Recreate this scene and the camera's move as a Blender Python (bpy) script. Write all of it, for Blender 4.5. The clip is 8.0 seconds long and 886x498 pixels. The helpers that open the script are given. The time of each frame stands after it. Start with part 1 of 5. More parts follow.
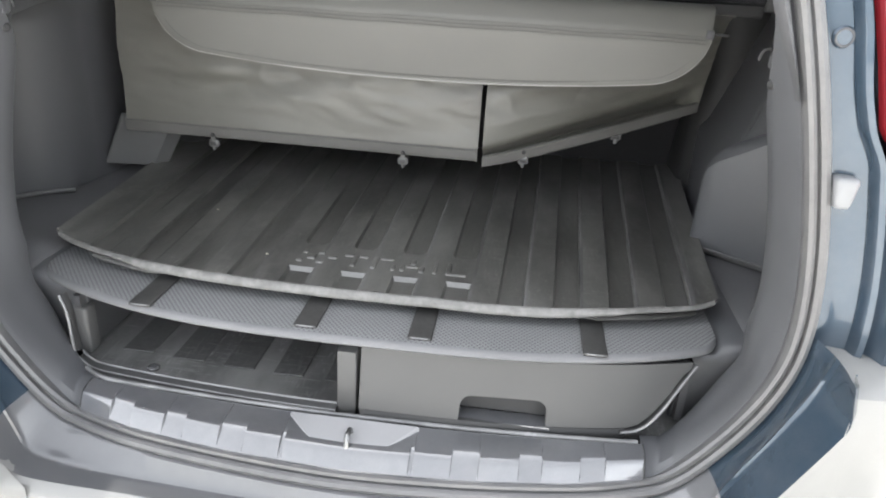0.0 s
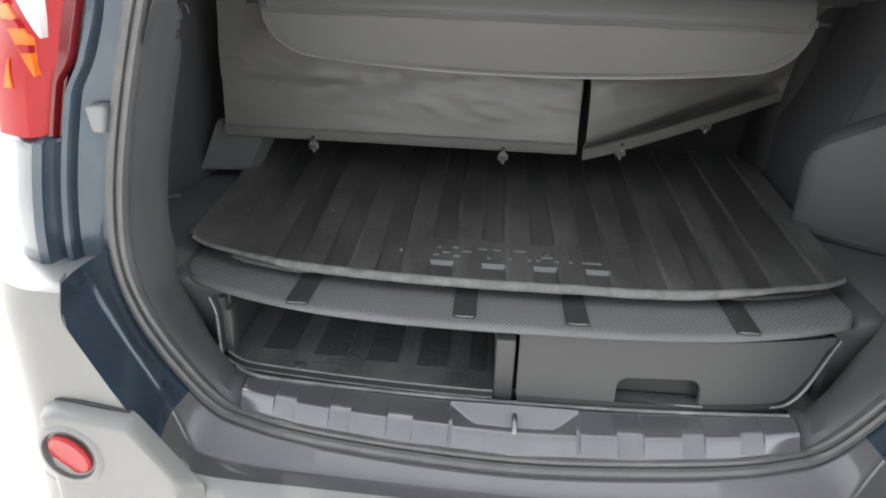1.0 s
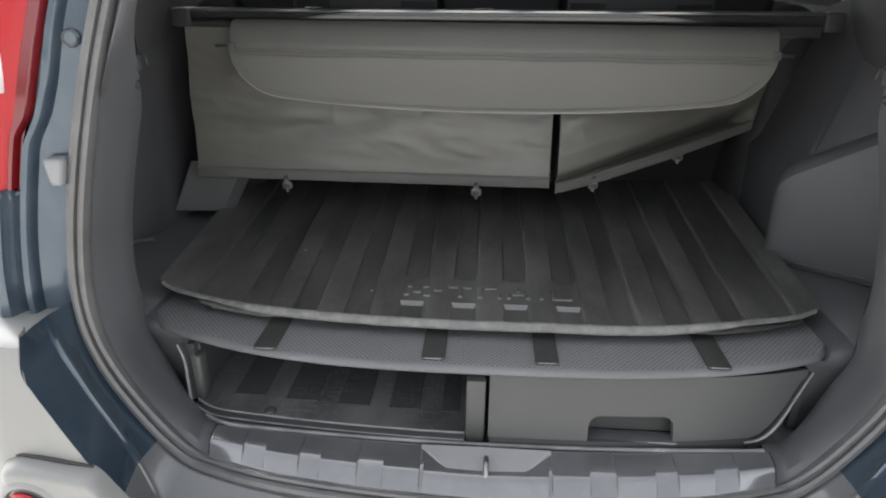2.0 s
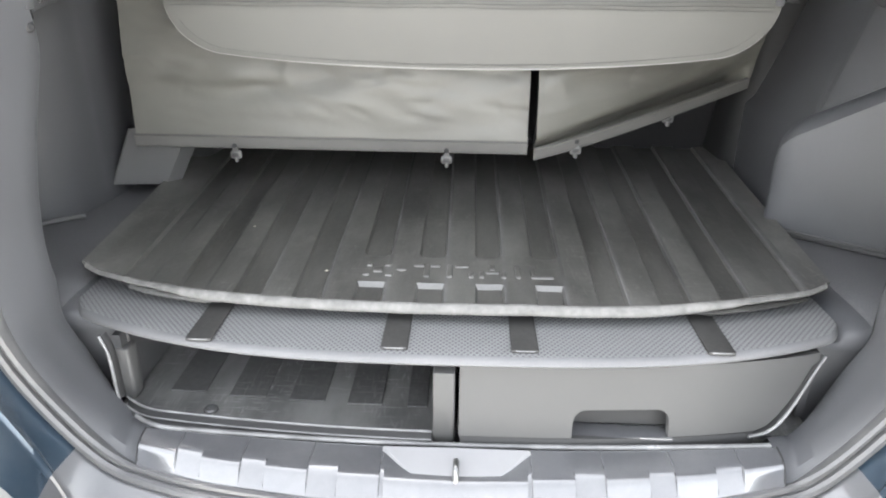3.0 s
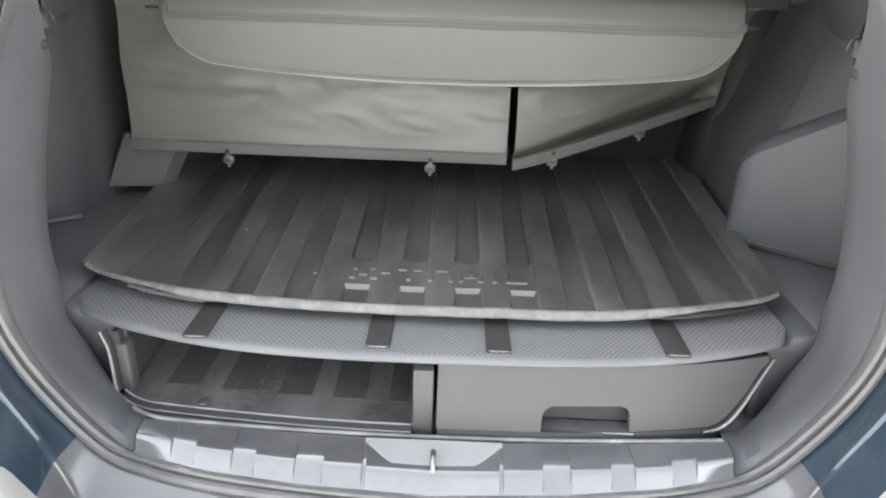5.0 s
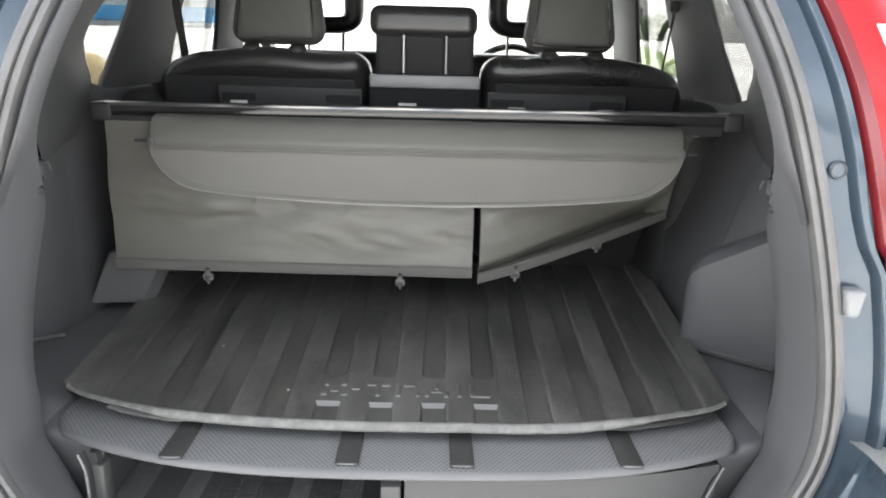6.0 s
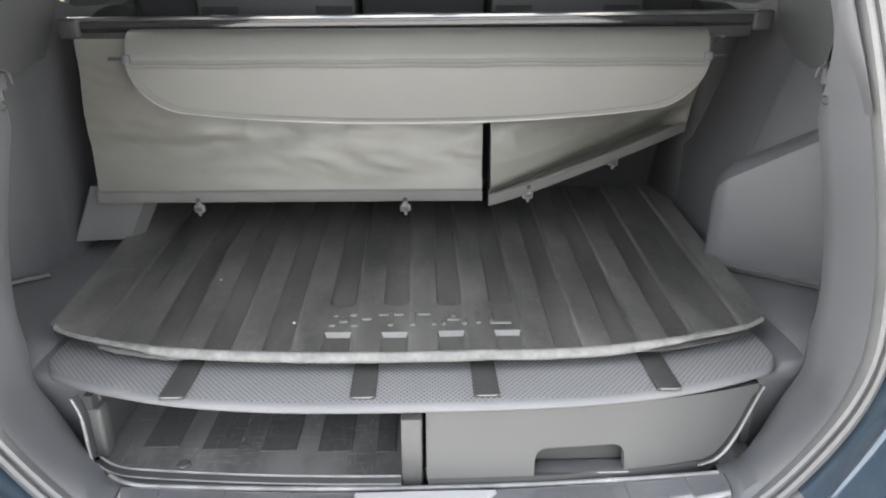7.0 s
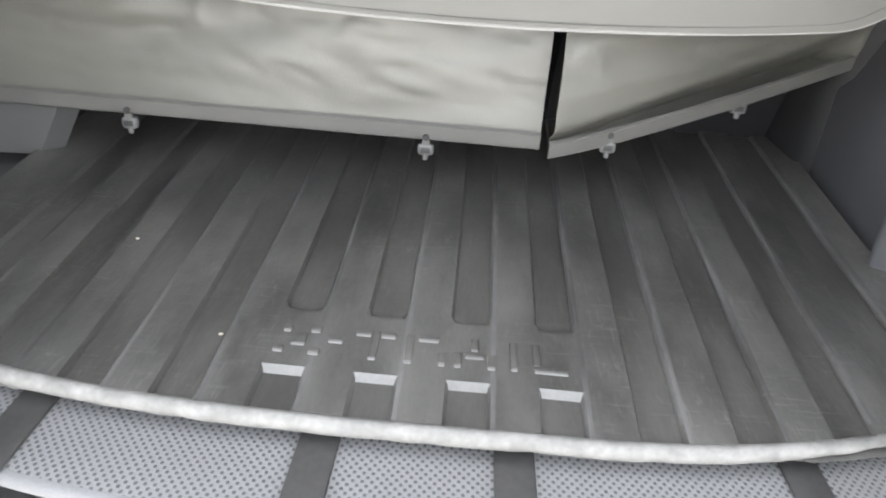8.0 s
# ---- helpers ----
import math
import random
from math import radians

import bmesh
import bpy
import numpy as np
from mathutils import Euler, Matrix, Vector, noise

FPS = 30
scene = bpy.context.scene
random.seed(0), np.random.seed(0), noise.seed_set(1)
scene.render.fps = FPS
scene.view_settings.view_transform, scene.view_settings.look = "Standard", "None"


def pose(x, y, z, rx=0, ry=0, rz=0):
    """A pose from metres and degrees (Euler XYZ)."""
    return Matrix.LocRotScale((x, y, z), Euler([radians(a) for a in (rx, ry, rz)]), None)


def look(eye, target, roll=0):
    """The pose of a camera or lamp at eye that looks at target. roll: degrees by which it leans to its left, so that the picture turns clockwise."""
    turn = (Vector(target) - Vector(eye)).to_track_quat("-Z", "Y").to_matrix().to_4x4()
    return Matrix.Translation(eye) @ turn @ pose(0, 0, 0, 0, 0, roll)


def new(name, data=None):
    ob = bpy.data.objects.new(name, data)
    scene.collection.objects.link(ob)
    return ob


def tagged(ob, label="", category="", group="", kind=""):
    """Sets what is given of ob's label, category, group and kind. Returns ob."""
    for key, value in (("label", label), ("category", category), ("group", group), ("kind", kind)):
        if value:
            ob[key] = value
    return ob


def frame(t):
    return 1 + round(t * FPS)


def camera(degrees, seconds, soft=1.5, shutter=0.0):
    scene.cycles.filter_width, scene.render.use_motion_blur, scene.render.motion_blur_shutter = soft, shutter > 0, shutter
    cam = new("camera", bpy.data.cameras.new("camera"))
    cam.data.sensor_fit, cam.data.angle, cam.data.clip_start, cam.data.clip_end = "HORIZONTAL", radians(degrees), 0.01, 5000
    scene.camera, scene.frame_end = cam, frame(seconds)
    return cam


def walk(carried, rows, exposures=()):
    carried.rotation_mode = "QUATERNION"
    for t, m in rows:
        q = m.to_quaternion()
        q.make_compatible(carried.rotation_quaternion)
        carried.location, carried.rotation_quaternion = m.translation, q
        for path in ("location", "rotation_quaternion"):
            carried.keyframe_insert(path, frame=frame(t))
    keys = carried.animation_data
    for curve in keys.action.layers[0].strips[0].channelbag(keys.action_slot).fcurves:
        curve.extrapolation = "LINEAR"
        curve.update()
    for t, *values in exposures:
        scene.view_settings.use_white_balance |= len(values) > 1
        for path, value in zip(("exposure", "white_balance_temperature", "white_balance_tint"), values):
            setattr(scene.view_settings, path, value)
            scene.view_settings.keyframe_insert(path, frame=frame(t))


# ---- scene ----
cam = camera(64.9, 8.0, soft=2.0)
PATH = [
    (0, (0.204, -0.813, 1.384), (0.026, 1.009, 0.579), 3.4),
    (0.5, (0.07, -0.841, 1.387), (-0.065, 0.995, 0.605), 4.3),
    (0.8, (-0.007, -0.863, 1.375), (-0.174, 0.957, 0.563), 1.5),
    (1, (-0.058, -0.877, 1.367), (-0.184, 0.955, 0.573), 2.0),
    (1.2, (-0.058, -0.870, 1.380), (-0.213, 0.966, 0.600), 0.7),
    (1.5, (-0.059, -0.875, 1.394), (-0.243, 0.946, 0.587), 1.1),
    (1.8, (-0.033, -0.866, 1.392), (-0.217, 0.997, 0.688), 1.6),
    (2, (-0.015, -0.86, 1.391), (-0.131, 0.999, 0.662), 0.7),
    (2.2, (0.003, -0.851, 1.373), (-0.038, 1.005, 0.629), 0.6),
    (3.3, (0.009, -0.622, 1.329), (-0.075, 1.187, 0.479), 0.9),
    (3.5, (0.033, -0.557, 1.341), (-0.091, 1.22, 0.432), 2.5),
    (4, (0.036, -0.535, 1.354), (-0.118, 1.244, 0.454), 0.9),
    (5.3, (0.007, -0.84, 1.387), (0.043, 1.025, 0.664), 3.3),
    (5.5, (0.031, -0.844, 1.409), (0.075, 1.035, 0.727), 4.4),
    (5.8, (0.035, -0.845, 1.431), (0.077, 1.047, 0.786), 2.6),
    (6, (0.038, -0.846, 1.446), (0.064, 1.077, 0.898), 1.6),
    (6.3, (0.034, -0.841, 1.439), (0.058, 1.088, 0.914), 1.9),
    (6.5, (0.031, -0.838, 1.435), (0.037, 1.079, 0.865), 1.7),
    (7, (0.004, -0.762, 1.383), (0.055, 1.106, 0.67), -0.2),
    (7.5, (0.015, -0.553, 1.351), (0.05, 1.279, 0.548), -0.2),
    (7.8, (0.025, -0.375, 1.33), (-0.004, 1.39, 0.389), 4.1),
    (8, (0.023, -0.305, 1.3), (-0.021, 1.448, 0.337), 4.3),
]
walk(cam, [(t, look(eye, target, roll)) for t, eye, target, roll in PATH],
     exposures=[(0, 2.62), (0.5, 2.72), (0.7, 2.56), (1, 1.74), (1.3, 1.73), (1.5, 1.23), (1.8, 0.96), (2, 1.64), (2.2, 2.08), (3.3, 3.26), (4, 3.26), (5.3, 2.70), (5.5, 2.70), (6, 2.51), (6.5, 2.54), (7, 2.92), (7.5, 3.23), (7.8, 3.39), (8, 3.33)])

# ---- world, sun and exposure ----
world = bpy.data.worlds.new("sky")
scene.world = world
world.use_nodes = True
wn, wl = world.node_tree.nodes, world.node_tree.links
sky = wn.new("ShaderNodeTexSky")
sky.sky_type = "NISHITA"
sky.sun_disc = False
sky.sun_elevation, sky.sun_rotation = radians(47), radians(-36)
sky.air_density, sky.dust_density, sky.ozone_density = 1.0, 3.0, 1.0
grey = wn.new("ShaderNodeHueSaturation")
grey.inputs["Saturation"].default_value = 0.20
wl.new(sky.outputs[0], grey.inputs["Color"])
wl.new(grey.outputs[0], wn["Background"].inputs["Color"])
wn["Background"].inputs["Strength"].default_value = 0.15

sun = new("sun", bpy.data.lights.new("sun", "SUN"))
sun.data.energy, sun.data.angle, sun.data.color = 3.2, radians(4), (1.0, 0.97, 0.93)
sun.matrix_world = look((-4.4, 6.1, 8.1), (0, 0, 0))


# ---- materials ----
def material(name, colour, rough=0.6, metal=0.0, grain=0.15, scale=60.0, bump=0.1, stain=0.12, stain_scale=4.0,
             coat=0.0, spec=0.5, dust=0.0, dust_colour=(0.35, 0.34, 0.32), stretch=(1, 1, 1), scuff=0.0):
    """A surface with fine grain, larger stains, a little relief and, if dust > 0, a dusty film in patches; scuff > 0 adds short pale scratches both ways."""
    m = bpy.data.materials.new(name)
    m.use_nodes = True
    n, l = m.node_tree.nodes, m.node_tree.links
    b = n["Principled BSDF"]
    tc, mp = n.new("ShaderNodeTexCoord"), n.new("ShaderNodeMapping")
    mp.inputs["Scale"].default_value = stretch
    l.new(tc.outputs["Object"], mp.inputs["Vector"])
    fine, wide = n.new("ShaderNodeTexNoise"), n.new("ShaderNodeTexNoise")
    for tex, s, d in ((fine, scale, 3), (wide, stain_scale, 4)):
        tex.inputs["Scale"].default_value, tex.inputs["Detail"].default_value = s, d
        l.new(mp.outputs[0], tex.inputs["Vector"])
    low = n.new("ShaderNodeMix")
    low.data_type = "RGBA"
    low.inputs["A"].default_value = (*[c * (1 - grain) for c in colour], 1)
    low.inputs["B"].default_value = (*[min(1, c * (1 + grain)) for c in colour], 1)
    l.new(fine.outputs["Fac"], low.inputs["Factor"])
    ramp = n.new("ShaderNodeMapRange")
    ramp.inputs["From Min"].default_value, ramp.inputs["From Max"].default_value = 0.35, 0.65
    ramp.inputs["To Min"].default_value, ramp.inputs["To Max"].default_value = 1 - stain, 1 + stain
    l.new(wide.outputs["Fac"], ramp.inputs["Value"])
    mul = n.new("ShaderNodeVectorMath")
    mul.operation = "SCALE"
    l.new(low.outputs["Result"], mul.inputs[0])
    l.new(ramp.outputs[0], mul.inputs["Scale"])
    out = mul.outputs[0]
    rr = n.new("ShaderNodeMapRange")
    rr.inputs["To Min"].default_value, rr.inputs["To Max"].default_value = max(0.02, rough - 0.08), min(1, rough + 0.08)
    l.new(wide.outputs["Fac"], rr.inputs["Value"])
    l.new(rr.outputs[0], b.inputs["Roughness"])
    if dust:
        film, sel, mx = n.new("ShaderNodeTexNoise"), n.new("ShaderNodeMapRange"), n.new("ShaderNodeMix")
        film.inputs["Scale"].default_value, film.inputs["Detail"].default_value = 13.0, 8
        film.inputs["Roughness"].default_value = 0.65
        l.new(mp.outputs[0], film.inputs["Vector"])
        sel.inputs["From Min"].default_value, sel.inputs["From Max"].default_value = 0.42, 0.75
        sel.inputs["To Max"].default_value = dust
        l.new(film.outputs["Fac"], sel.inputs["Value"])
        mx.data_type = "RGBA"
        mx.inputs["B"].default_value = (*dust_colour, 1)
        l.new(sel.outputs[0], mx.inputs["Factor"])
        l.new(out, mx.inputs["A"])
        out = mx.outputs["Result"]
    if scuff:
        patch, where = n.new("ShaderNodeTexNoise"), n.new("ShaderNodeMapRange")
        patch.inputs["Scale"].default_value, patch.inputs["Detail"].default_value = 7.0, 3
        where.inputs["From Min"].default_value, where.inputs["From Max"].default_value = 0.42, 0.66
        where.inputs["To Max"].default_value = scuff
        l.new(tc.outputs["Object"], patch.inputs["Vector"])
        l.new(patch.outputs["Fac"], where.inputs["Value"])
        for shape in ((0.22, 1.6, 1), (1.5, 0.25, 1)):
            way, marks, pick, both, mx = n.new("ShaderNodeMapping"), n.new("ShaderNodeTexNoise"), n.new("ShaderNodeMapRange"), n.new("ShaderNodeMath"), n.new("ShaderNodeMix")
            way.inputs["Scale"].default_value = shape
            l.new(tc.outputs["Object"], way.inputs["Vector"])
            marks.inputs["Scale"].default_value, marks.inputs["Detail"].default_value, marks.inputs["Distortion"].default_value = 130.0, 4, 0.6
            l.new(way.outputs[0], marks.inputs["Vector"])
            pick.inputs["From Min"].default_value, pick.inputs["From Max"].default_value = 0.57, 0.70
            l.new(marks.outputs["Fac"], pick.inputs["Value"])
            both.operation = "MULTIPLY"
            l.new(pick.outputs[0], both.inputs[0])
            l.new(where.outputs[0], both.inputs[1])
            mx.data_type = "RGBA"
            mx.inputs["B"].default_value = (*[min(0.5, 1.25 * c) for c in dust_colour], 1)
            l.new(both.outputs[0], mx.inputs["Factor"])
            l.new(out, mx.inputs["A"])
            out = mx.outputs["Result"]
    l.new(out, b.inputs["Base Color"])
    if bump:
        bp = n.new("ShaderNodeBump")
        bp.inputs["Strength"].default_value, bp.inputs["Distance"].default_value = bump, 0.002
        l.new(fine.outputs["Fac"], bp.inputs["Height"])
        l.new(bp.outputs[0], b.inputs["Normal"])
    b.inputs["Metallic"].default_value = metal
    b.inputs["Coat Weight"].default_value, b.inputs["Coat Roughness"].default_value = coat, 0.05
    b.inputs["Specular IOR Level"].default_value = spec
    return m


def weave(m, pitch, depth, dark, strength=0.6):
    """Adds a lattice of small sunk dots, set on the diagonal, to a material."""
    n, l = m.node_tree.nodes, m.node_tree.links
    b = n["Principled BSDF"]
    tc, sep = n.new("ShaderNodeTexCoord"), n.new("ShaderNodeSeparateXYZ")
    l.new(tc.outputs["Object"], sep.inputs[0])

    def math_node(op, a, c=None):
        k = n.new("ShaderNodeMath")
        k.operation = op
        for i, v in enumerate((a, c)):
            if v is None:
                continue
            if isinstance(v, (int, float)):
                k.inputs[i].default_value = v
            else:
                l.new(v, k.inputs[i])
        return k.outputs[0]
    w = 2 * math.pi / pitch
    prod = math_node("MULTIPLY", math_node("COSINE", math_node("MULTIPLY", sep.outputs[0], w)),
                     math_node("COSINE", math_node("MULTIPLY", sep.outputs[1], w * 0.85)))
    hole = n.new("ShaderNodeMapRange")
    hole.interpolation_type = "SMOOTHSTEP"
    hole.inputs["From Min"].default_value, hole.inputs["From Max"].default_value = 0.10, 0.70
    l.new(prod, hole.inputs["Value"])
    mx = n.new("ShaderNodeMix")
    mx.data_type = "RGBA"
    l.new(math_node("MULTIPLY", hole.outputs[0], strength), mx.inputs["Factor"])
    l.new(b.inputs["Base Color"].links[0].from_socket, mx.inputs["A"])
    mx.inputs["B"].default_value = (*dark, 1)
    l.new(mx.outputs["Result"], b.inputs["Base Color"])
    bp = n.new("ShaderNodeBump")
    bp.invert = True
    bp.inputs["Strength"].default_value, bp.inputs["Distance"].default_value = 0.8, depth
    l.new(hole.outputs[0], bp.inputs["Height"])
    l.new(bp.outputs[0], b.inputs["Normal"])
    return m


def glass(name, colour, rough=0.0, ior=1.45):
    m = bpy.data.materials.new(name)
    m.use_nodes = True
    b = m.node_tree.nodes["Principled BSDF"]
    b.inputs["Base Color"].default_value = (*colour, 1)
    b.inputs["Transmission Weight"].default_value = 1.0
    b.inputs["Roughness"].default_value, b.inputs["IOR"].default_value = rough, ior
    return m


RUBBER = material("mat_rubber", (0.068, 0.0668, 0.0615), 0.38, spec=0.7, grain=0.25, scale=300, bump=0.2, stain=0.25, stain_scale=9,
                  dust=0.5, dust_colour=(0.195, 0.191, 0.176), stretch=(1, 0.25, 1), scuff=0.26)
RUBBER_WORN = material("mat_rubber_scuffed", (0.078, 0.0766, 0.071), 0.38, spec=0.7, grain=0.25, scale=260, bump=0.2, stain=0.28, stain_scale=11,
                       dust=0.6, dust_colour=(0.205, 0.20, 0.186), stretch=(1, 0.4, 1), scuff=0.34)
# lip rubber set paler than the mat to hold light from the rear
LIP = material("mat_edge_rubber", (0.205, 0.201, 0.192), 0.5, grain=0.25, scale=140, bump=0.3, stain=0.18, stain_scale=40)
BOARD = weave(material("board_cloth", (0.225, 0.226, 0.227), 0.75, grain=0.15, scale=400, bump=0.2, stain=0.08), 0.0082, 0.0011, (0.062, 0.064, 0.068), 0.75)
BOARD_EDGE = material("board_edge", (0.165, 0.166, 0.170), 0.6, grain=0.12, scale=400, bump=0.2)
STRIP = material("strip_rubber", (0.045, 0.044, 0.042), 0.5, grain=0.3, scale=120, bump=0.1, dust=0.2, dust_colour=(0.1, 0.1, 0.1))
TRIM = material("trim_plastic", (0.090, 0.091, 0.094), 0.46, spec=0.6, grain=0.1, scale=700, bump=0.25, stain=0.06)
REVEAL = material("reveal_plastic", (0.103, 0.105, 0.110), 0.45, spec=0.5, grain=0.1, scale=700, bump=0.25, stain=0.08)
TRIM_LIGHT = material("trim_plastic_grey", (0.13, 0.13, 0.127), 0.55, grain=0.1, scale=700, bump=0.25, stain=0.06)
PILLAR = material("pillar_plastic", (0.058, 0.058, 0.059), 0.6, grain=0.1, scale=600, bump=0.2, stain=0.08)
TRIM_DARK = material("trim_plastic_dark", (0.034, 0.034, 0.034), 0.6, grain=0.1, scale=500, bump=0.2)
SILL = material("sill_plastic", (0.105, 0.107, 0.114), 0.20, grain=0.1, scale=600, bump=0.04, stain=0.12, dust=0.12, coat=1.0, spec=1.0)
PLATE = material("sill_plate_plastic", (0.30, 0.30, 0.305), 0.35, grain=0.05, scale=500, bump=0.05)
RAIL = material("worn_rail", (0.19, 0.19, 0.19), 0.25, grain=0.12, scale=200, bump=0.05, stain=0.3, stain_scale=14, spec=0.9)
DRAWER = material("drawer_plastic", (0.082, 0.082, 0.081), 0.5, grain=0.06, scale=800, bump=0.15, stain=0.05)
TRAY = material("tray_plastic", (0.150, 0.150, 0.147), 0.36, grain=0.3, scale=60, bump=0.15, stain=0.25, stain_scale=12, dust=0.75, dust_colour=(0.27, 0.27, 0.262), stretch=(1, 0.35, 1), scuff=1.0)
CURTAIN = material("curtain_vinyl", (0.146, 0.143, 0.126), 0.40, spec=0.7, grain=0.06, scale=500, bump=0.2, stain=0.10, stain_scale=5)
HEM = material("hem_vinyl", (0.140, 0.137, 0.128), 0.45, grain=0.06, scale=500, bump=0.15)
PIPING = material("piping_vinyl", (0.34, 0.335, 0.32), 0.5, grain=0.1, scale=300, bump=0.1)
COVER = material("cover_vinyl", (0.148, 0.146, 0.133), 0.5, grain=0.05, scale=700, bump=0.2, stain=0.05)
CASSETTE = material("cassette_metal", (0.018, 0.018, 0.019), 0.12, metal=0.0, grain=0.1, bump=0.0, spec=0.9)
CHROME = material("steel", (0.72, 0.72, 0.71), 0.16, metal=1.0, grain=0.1, bump=0.0)
POST = material("post_steel", (0.30, 0.30, 0.295), 0.3, metal=1.0, grain=0.1, bump=0.0)
SEAL = material("seal_rubber", (0.112, 0.112, 0.113), 0.36, spec=0.7, grain=0.12, scale=300, bump=0.15, dust=0.2)
PAINT = material("blue_paint", (0.044, 0.070, 0.099), 0.24, metal=0.4, grain=0.25, scale=1500, bump=0.0, stain=0.05, coat=1.0, dust=0.08)
STEP = material("bumper_step_plastic", (0.112, 0.114, 0.119), 0.32, grain=0.08, scale=900, bump=0.0, stain=0.05, coat=0.5, spec=0.6, dust=0.06)
BUMPER = material("bumper_paint", (0.245, 0.245, 0.235), 0.4, grain=0.08, scale=900, bump=0.02, stain=0.08, coat=0.4, dust=0.15)
RED = material("red_lens", (0.42, 0.014, 0.020), 0.25, grain=0.05, bump=0.0, coat=0.25, spec=0.3)
DARK_RED = material("dark_red_lens", (0.17, 0.010, 0.014), 0.15, grain=0.05, bump=0.0, coat=0.6)
ORANGE = material("orange_lens", (0.95, 0.20, 0.02), 0.2, grain=0.05, bump=0.0, coat=0.25, spec=0.3)
CLEAR = material("clear_lens", (0.85, 0.84, 0.82), 0.1, grain=0.03, bump=0.0, coat=1.0)
LEATHER = material("black_leather", (0.024, 0.024, 0.0245), 0.30, grain=0.15, scale=260, bump=0.12, stain=0.12, spec=0.75)
LEATHER_GREY = material("grey_headrest_cloth", (0.10, 0.10, 0.095), 0.6, grain=0.15, scale=300, bump=0.3)
CLOTH = material("seat_back_carpet", (0.030, 0.030, 0.032), 0.9, grain=0.3, scale=400, bump=0.4)
HEADLINER = material("headliner", (0.30, 0.30, 0.29), 0.9, grain=0.1, scale=300, bump=0.2)
LABEL = material("paper_label", (0.75, 0.75, 0.73), 0.6, grain=0.03, bump=0.0)
CRUMB = material("crumb", (0.75, 0.70, 0.58), 0.8, grain=0.1, bump=0.1)
CONCRETE = material("concrete", (0.46, 0.45, 0.43), 0.85, grain=0.2, scale=40, bump=0.4, stain=0.15, stain_scale=0.6)
GRASS = material("lawn", (0.13, 0.19, 0.05), 0.9, grain=0.4, scale=25, bump=0.6, stain=0.2, stain_scale=0.7)
SAND = material("sand", (0.50, 0.38, 0.20), 0.9, grain=0.2, scale=30, bump=0.5)
BLUE = material("blue_sheet", (0.05, 0.28, 0.55), 0.5, grain=0.1, scale=20, bump=0.1)
RENDERED = material("pale_render", (0.62, 0.60, 0.56), 0.85, grain=0.1, scale=15, bump=0.2)
ROOFING = material("roof_sheet", (0.25, 0.12, 0.09), 0.7, grain=0.15, scale=10, bump=0.2)
PANE = glass("car_glass", (0.86, 0.90, 0.88))
TINTED = glass("tinted_glass", (0.28, 0.29, 0.285))
CARPET = material("boot_carpet", (0.135, 0.135, 0.138), 0.9, grain=0.25, scale=350, bump=0.4, stain=0.12)
# paler rubber that stands for light on faces turned to the rear
BADGE = material("raised_rubber", (0.20, 0.197, 0.190), 0.45, grain=0.15, scale=200, bump=0.2)
PAD = material("sunk_pad_rubber", (0.098, 0.098, 0.096), 0.5, grain=0.3, scale=90, bump=0.15, dust=0.2, dust_colour=(0.16, 0.16, 0.155), scuff=0.8)
BUCKLE = material("buckle_plastic", (0.15, 0.15, 0.147), 0.3, grain=0.08, bump=0.05)
# scuffed rib edge, also paler to paint the lit side of each groove
SCUFF_LIT = material("rib_edge_rubber", (0.100, 0.098, 0.095), 0.5, grain=0.3, scale=150, bump=0.2, stain=0.4, stain_scale=9, dust=0.7, dust_colour=(0.24, 0.236, 0.228), stretch=(1, 0.35, 1))
STOP = material("stop_plastic", (0.25, 0.255, 0.26), 0.4, grain=0.05, bump=0.05)
HEDGE = material("hedge_leaf", (0.09, 0.14, 0.04), 0.7, grain=0.4, scale=8, bump=0.0)

for glossy, ior in ((SILL, 1.85), (STEP, 1.8)):
    glossy.node_tree.nodes["Principled BSDF"].inputs["Coat IOR"].default_value = ior


# ---- mesh helpers ----
def part(name, bm, mat, parent=None, label="", angle=35):
    """Links a bmesh as one mesh object, smooth but for edges sharper than angle."""
    me = bpy.data.meshes.new(name)
    bmesh.ops.recalc_face_normals(bm, faces=bm.faces[:])
    bm.to_mesh(me)
    bm.free()
    me.polygons.foreach_set("use_smooth", [True] * len(me.polygons))
    me.set_sharp_from_angle(angle=radians(angle))
    me.materials.append(mat)
    ob = new(name, me)
    if parent is not None:
        ob.parent = parent
    if label:
        tagged(ob, label)
    return ob


def thing(name, label, category, group="", kind="", at=(0, 0, 0)):
    ob = new(name)
    ob.empty_display_size = 0.05
    return tagged(ob, label, category, group, kind)


def box(x0, x1, y0, y1, z0, z1, r=0.004, seg=2, bm=None):
    bm = bm or bmesh.new()
    made = bmesh.ops.create_cube(bm, size=1.0, matrix=Matrix.LocRotScale(((x0 + x1) / 2, (y0 + y1) / 2, (z0 + z1) / 2), None, (x1 - x0, y1 - y0, z1 - z0)))
    if r:
        edges = list({e for v in made["verts"] for e in v.link_edges})
        bmesh.ops.bevel(bm, geom=edges, offset=r, segments=seg, profile=0.5, affect="EDGES", clamp_overlap=True)
    return bm


